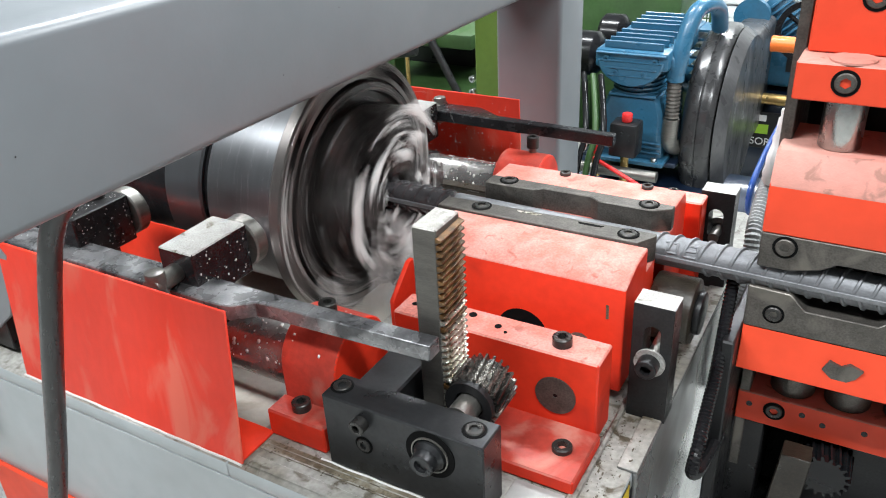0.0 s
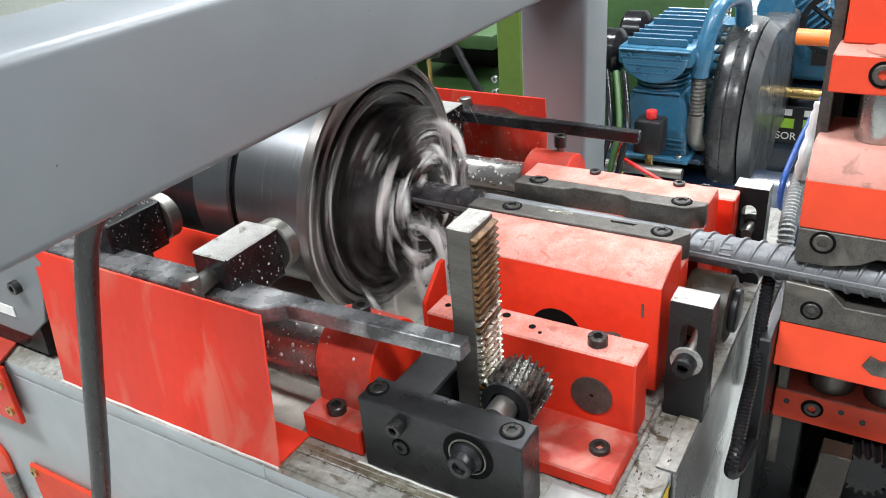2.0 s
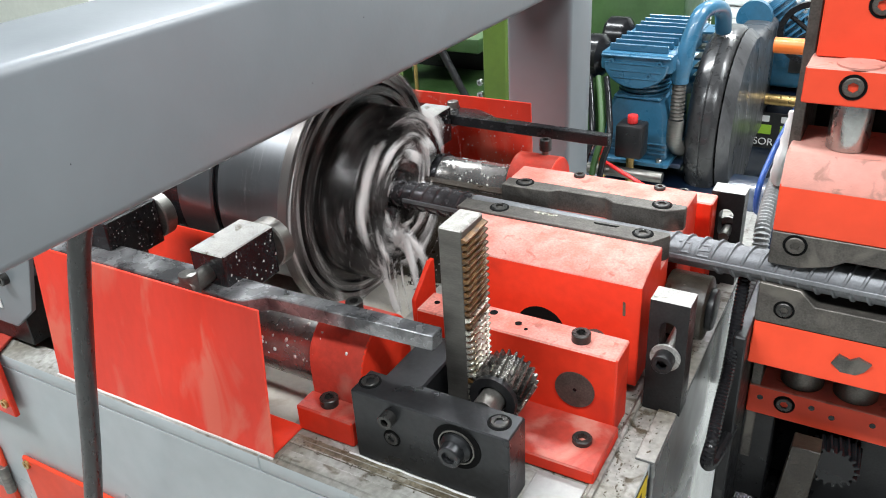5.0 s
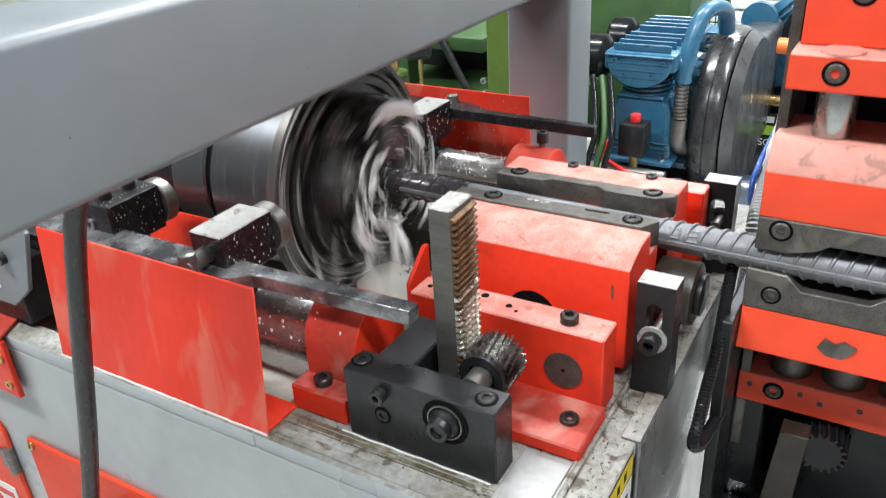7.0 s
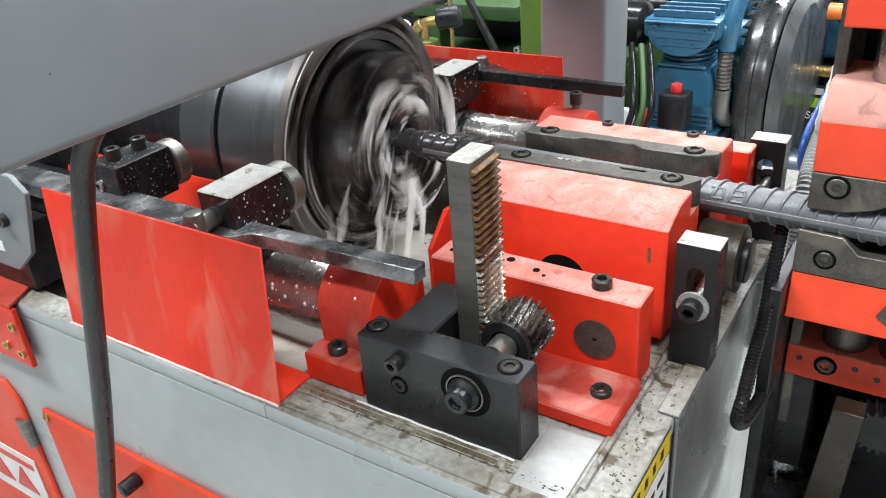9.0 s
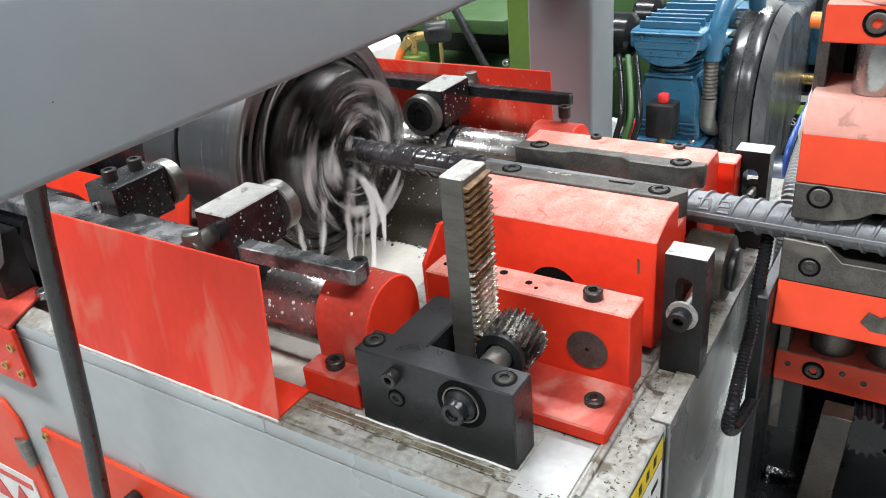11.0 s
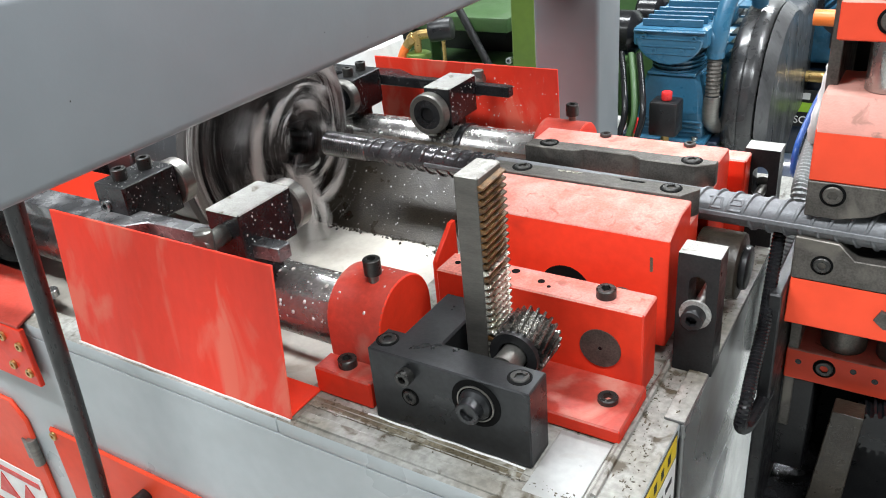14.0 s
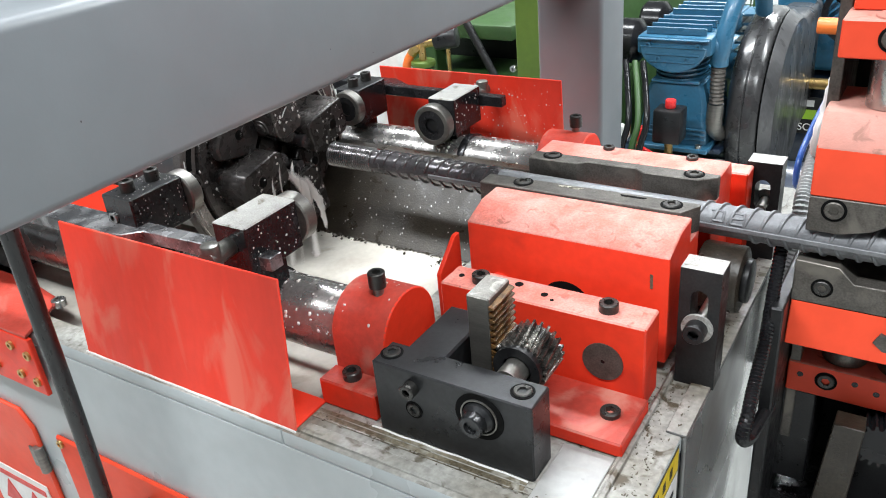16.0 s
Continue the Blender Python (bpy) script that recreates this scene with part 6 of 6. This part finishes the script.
sack.faces.new(levels[0][::-1])
sack.faces.new(levels[-1])
single("white_sack", sack, PAPER, (-1.13, 0.98, 0.0), "crumpled white plastic sack", "sack", angle=60)
for k, (m_, dx) in enumerate(((RUBBER, 0.0), (GREEN_DARK, 0.028), (RUBBER, 0.052))):
    single("draped_hose", tube(B(), [(-0.47 + dx, 1.34, 0.72), (-0.44 + dx, 1.28, 0.66), (-0.415 + dx, 1.22, 0.58), (-0.43 + dx, 1.20, 0.48), (-0.45 + dx, 1.20, 0.20), (-0.45 + dx, 1.20, 0.008)], 0.009, 12, 6), m_, (-0.45 + dx, 1.20, 0.0), "black rubber hose draped to the floor" if m_ is RUBBER else "green plastic hose draped to the floor", "hose", "draped hoses")

# ---- far side of the hall: racks of pipes, cabinet, mesh fence ----
for k, (zz, yy_) in enumerate(((0.22, 4.6), (0.30, 4.62), (0.38, 4.6), (0.46, 4.62), (0.54, 4.6))):
    rk = thing("pipe_rack", (0.6, yy_, 0.0), "row of long white pipes on a low rack", "pipes", "pipe stacks")
    for j in range(5):
        part("pipe", cyl(B(), (-3.2, yy_ + 0.085 * j, zz), (3.4, yy_ + 0.085 * j, zz), 0.038, seg=14), PIPE, rk)
    if k == 0:
        for lx in (-2.4, 0.0, 2.4):
            part("trestle", box(B(), lx - 0.04, lx + 0.04, yy_ - 0.05, yy_ + 0.40, 0.0, 0.181, 0.004), BLACK, rk)
cab = thing("cabinet", (-3.4, 2.2, 0.0), "pale green-white steel cabinet", "cabinet")
part("body", box(B(), -4.1, -2.95, 1.6, 2.6, 0.0, 1.5, 0.01), PALE, cab)
fence = thing("mesh_fence", (-0.75, 2.6, 0.0), "green wire mesh fence panel", "fence")
part("frame", box(B(), -1.35, -1.31, 2.6, 2.64, 0.0, 1.5, 0.003), GREEN_DARK, fence)
part("frame", box(B(), -0.40, -0.36, 2.6, 2.64, 0.0, 1.5, 0.003), GREEN_DARK, fence)
for k in range(38):
    part("wire", cyl(B(), (-1.30 + 0.024 * k, 2.62, 0.3), (-1.30 + 0.024 * k, 2.62, 1.5), 0.003, seg=6), GREEN_DARK, fence)
for k in range(40):
    part("wire", cyl(B(), (-1.31, 2.626, 0.35 + 0.029 * k), (-0.40, 2.626, 0.35 + 0.029 * k), 0.003, seg=6), GREEN_DARK, fence)

# ---- movement ----
TRAVEL = [(0.0, 0.0), (1.0, 0.0), (2.0, -0.005), (3.0, -0.011), (4.2, -0.019), (7.0, -0.042), (8.0, -0.049), (9.0, -0.056), (9.3, -0.060), (11.5, -0.146), (12.5, -0.186), (13.0, -0.205), (14.0, -0.244), (14.5, -0.263), (14.8, -0.265), (16.0, -0.265)]


def travel(t):
    for (t0, a0), (t1, a1) in zip(TRAVEL, TRAVEL[1:]):
        if t <= t1:
            return a0 + (a1 - a0) * (t - t0) / (t1 - t0)
    return TRAVEL[-1][1]


def spin_rate(t):
    """Degrees a second: threading, a short stop, the way back, the final run-down."""
    if t < 0.28:
        return 760 * min(1.0, (0.28 - t) / 0.05)
    if t < 0.84:
        return 0.0
    if t < 14.2:
        return -760 * min(1.0, (t - 0.84) / 0.16)
    return -760 * max(0.0, (15.62 - t) / 1.42)


def shake(t):
    """How wildly the thrown coolant tosses: it calms as the head runs down."""
    if 0.3 < t < 0.85:
        return 0.12
    return min(1.0, max(0.10, (15.5 - t) / 1.2))


DROP = [(0.0, 0.0), (15.55, 0.0), (15.65, -0.015), (15.75, -0.060), (15.85, -0.098), (15.95, -0.112), (16.0, -0.112)]
OPEN = [(0.0, 0.0), (15.55, 0.0), (15.75, -0.004), (15.9, -0.007), (16.0, -0.007)]
LIFT = [(0.0, 0.0), (15.6, 0.0), (15.75, -0.005), (15.95, -0.011), (16.0, -0.011)]
SWAY = [(0.0, 0.0, 21), (1.5, -0.003, 20), (3.5, -0.012, 18), (7.0, -0.03, 18), (9.0, -0.012, 19), (10.3, -0.068, 14), (12.5, -0.124, 9), (14.5, -0.180, 5), (16.0, -0.208, 2)]


def motions():
    for ob in (slide, slide_r, car, gb, shield):
        p = ob.location.copy()
        walk(ob, [(t, pose(p.x + a, p.y, p.z)) for t, a in TRAVEL])
    q = splash.location.copy()
    def toss(k, f):
        return shake(k / FPS) * math.sin(f * k)

    walk(splash, [(k / FPS, pose(q.x + travel(k / FPS), q.y + 0.012 * toss(k, 1.7), q.z - 0.010 + 0.030 * toss(k, 2.3), 20 * toss(k, 1.9), 0, 8 * toss(k, 1.3))) for k in range(481)])
    step = 1.0 / FPS
    turns = [0.0]
    for k in range(480):
        turns.append(turns[-1] + spin_rate((k + 0.5) * step) * step)
    still = turns[15]
    # the head rests square at the first stop; at the end it rests a few degrees on
    tail = ((12 - (turns[480] - still) + 45) % 90 - 45) / (turns[480] - still)
    rows = []
    for k in range(481):
        t = k * step
        gain = 1 + tail if k > 15 else 1
        rows.append((t, pose(CX + travel(t), 0, AX - 0.004, (turns[k] - still) * gain)))
    walk(head, rows)
    rows = []
    for k in range(481):
        t = k * step
        fast = min(1.0, abs(spin_rate(t)) / 500)
        sink = 0.0 if fast >= 1 else 0.30 * (1 - fast) ** 2
        rows.append((t, pose(CX + 0.064 + travel(t), 0, AX - 0.004 - sink, (turns[k] - still) * (1 + tail if k > 15 else 1))))
    walk(spray, rows)
    p = rack.location.copy()
    walk(rack, [(t, pose(p.x, p.y, p.z + a)) for t, a in DROP])
    walk(pin, [(t, pose(GX, GY, GZ, 0, -math.degrees(a / GR), 0)) for t, a in DROP])
    p2 = clamp_front.location.copy()
    walk(clamp_front, [(t, pose(p2.x, p2.y + a, p2.z)) for t, a in OPEN])
    p3 = lift.location.copy()
    walk(lift, [(t, pose(p3.x, p3.y, p3.z + a)) for t, a in LIFT])
    p4 = cable.location.copy()
    walk(cable, [(t, pose(p4.x + a, p4.y, p4.z, 0, tilt, 0)) for t, a, tilt in SWAY])


motions()
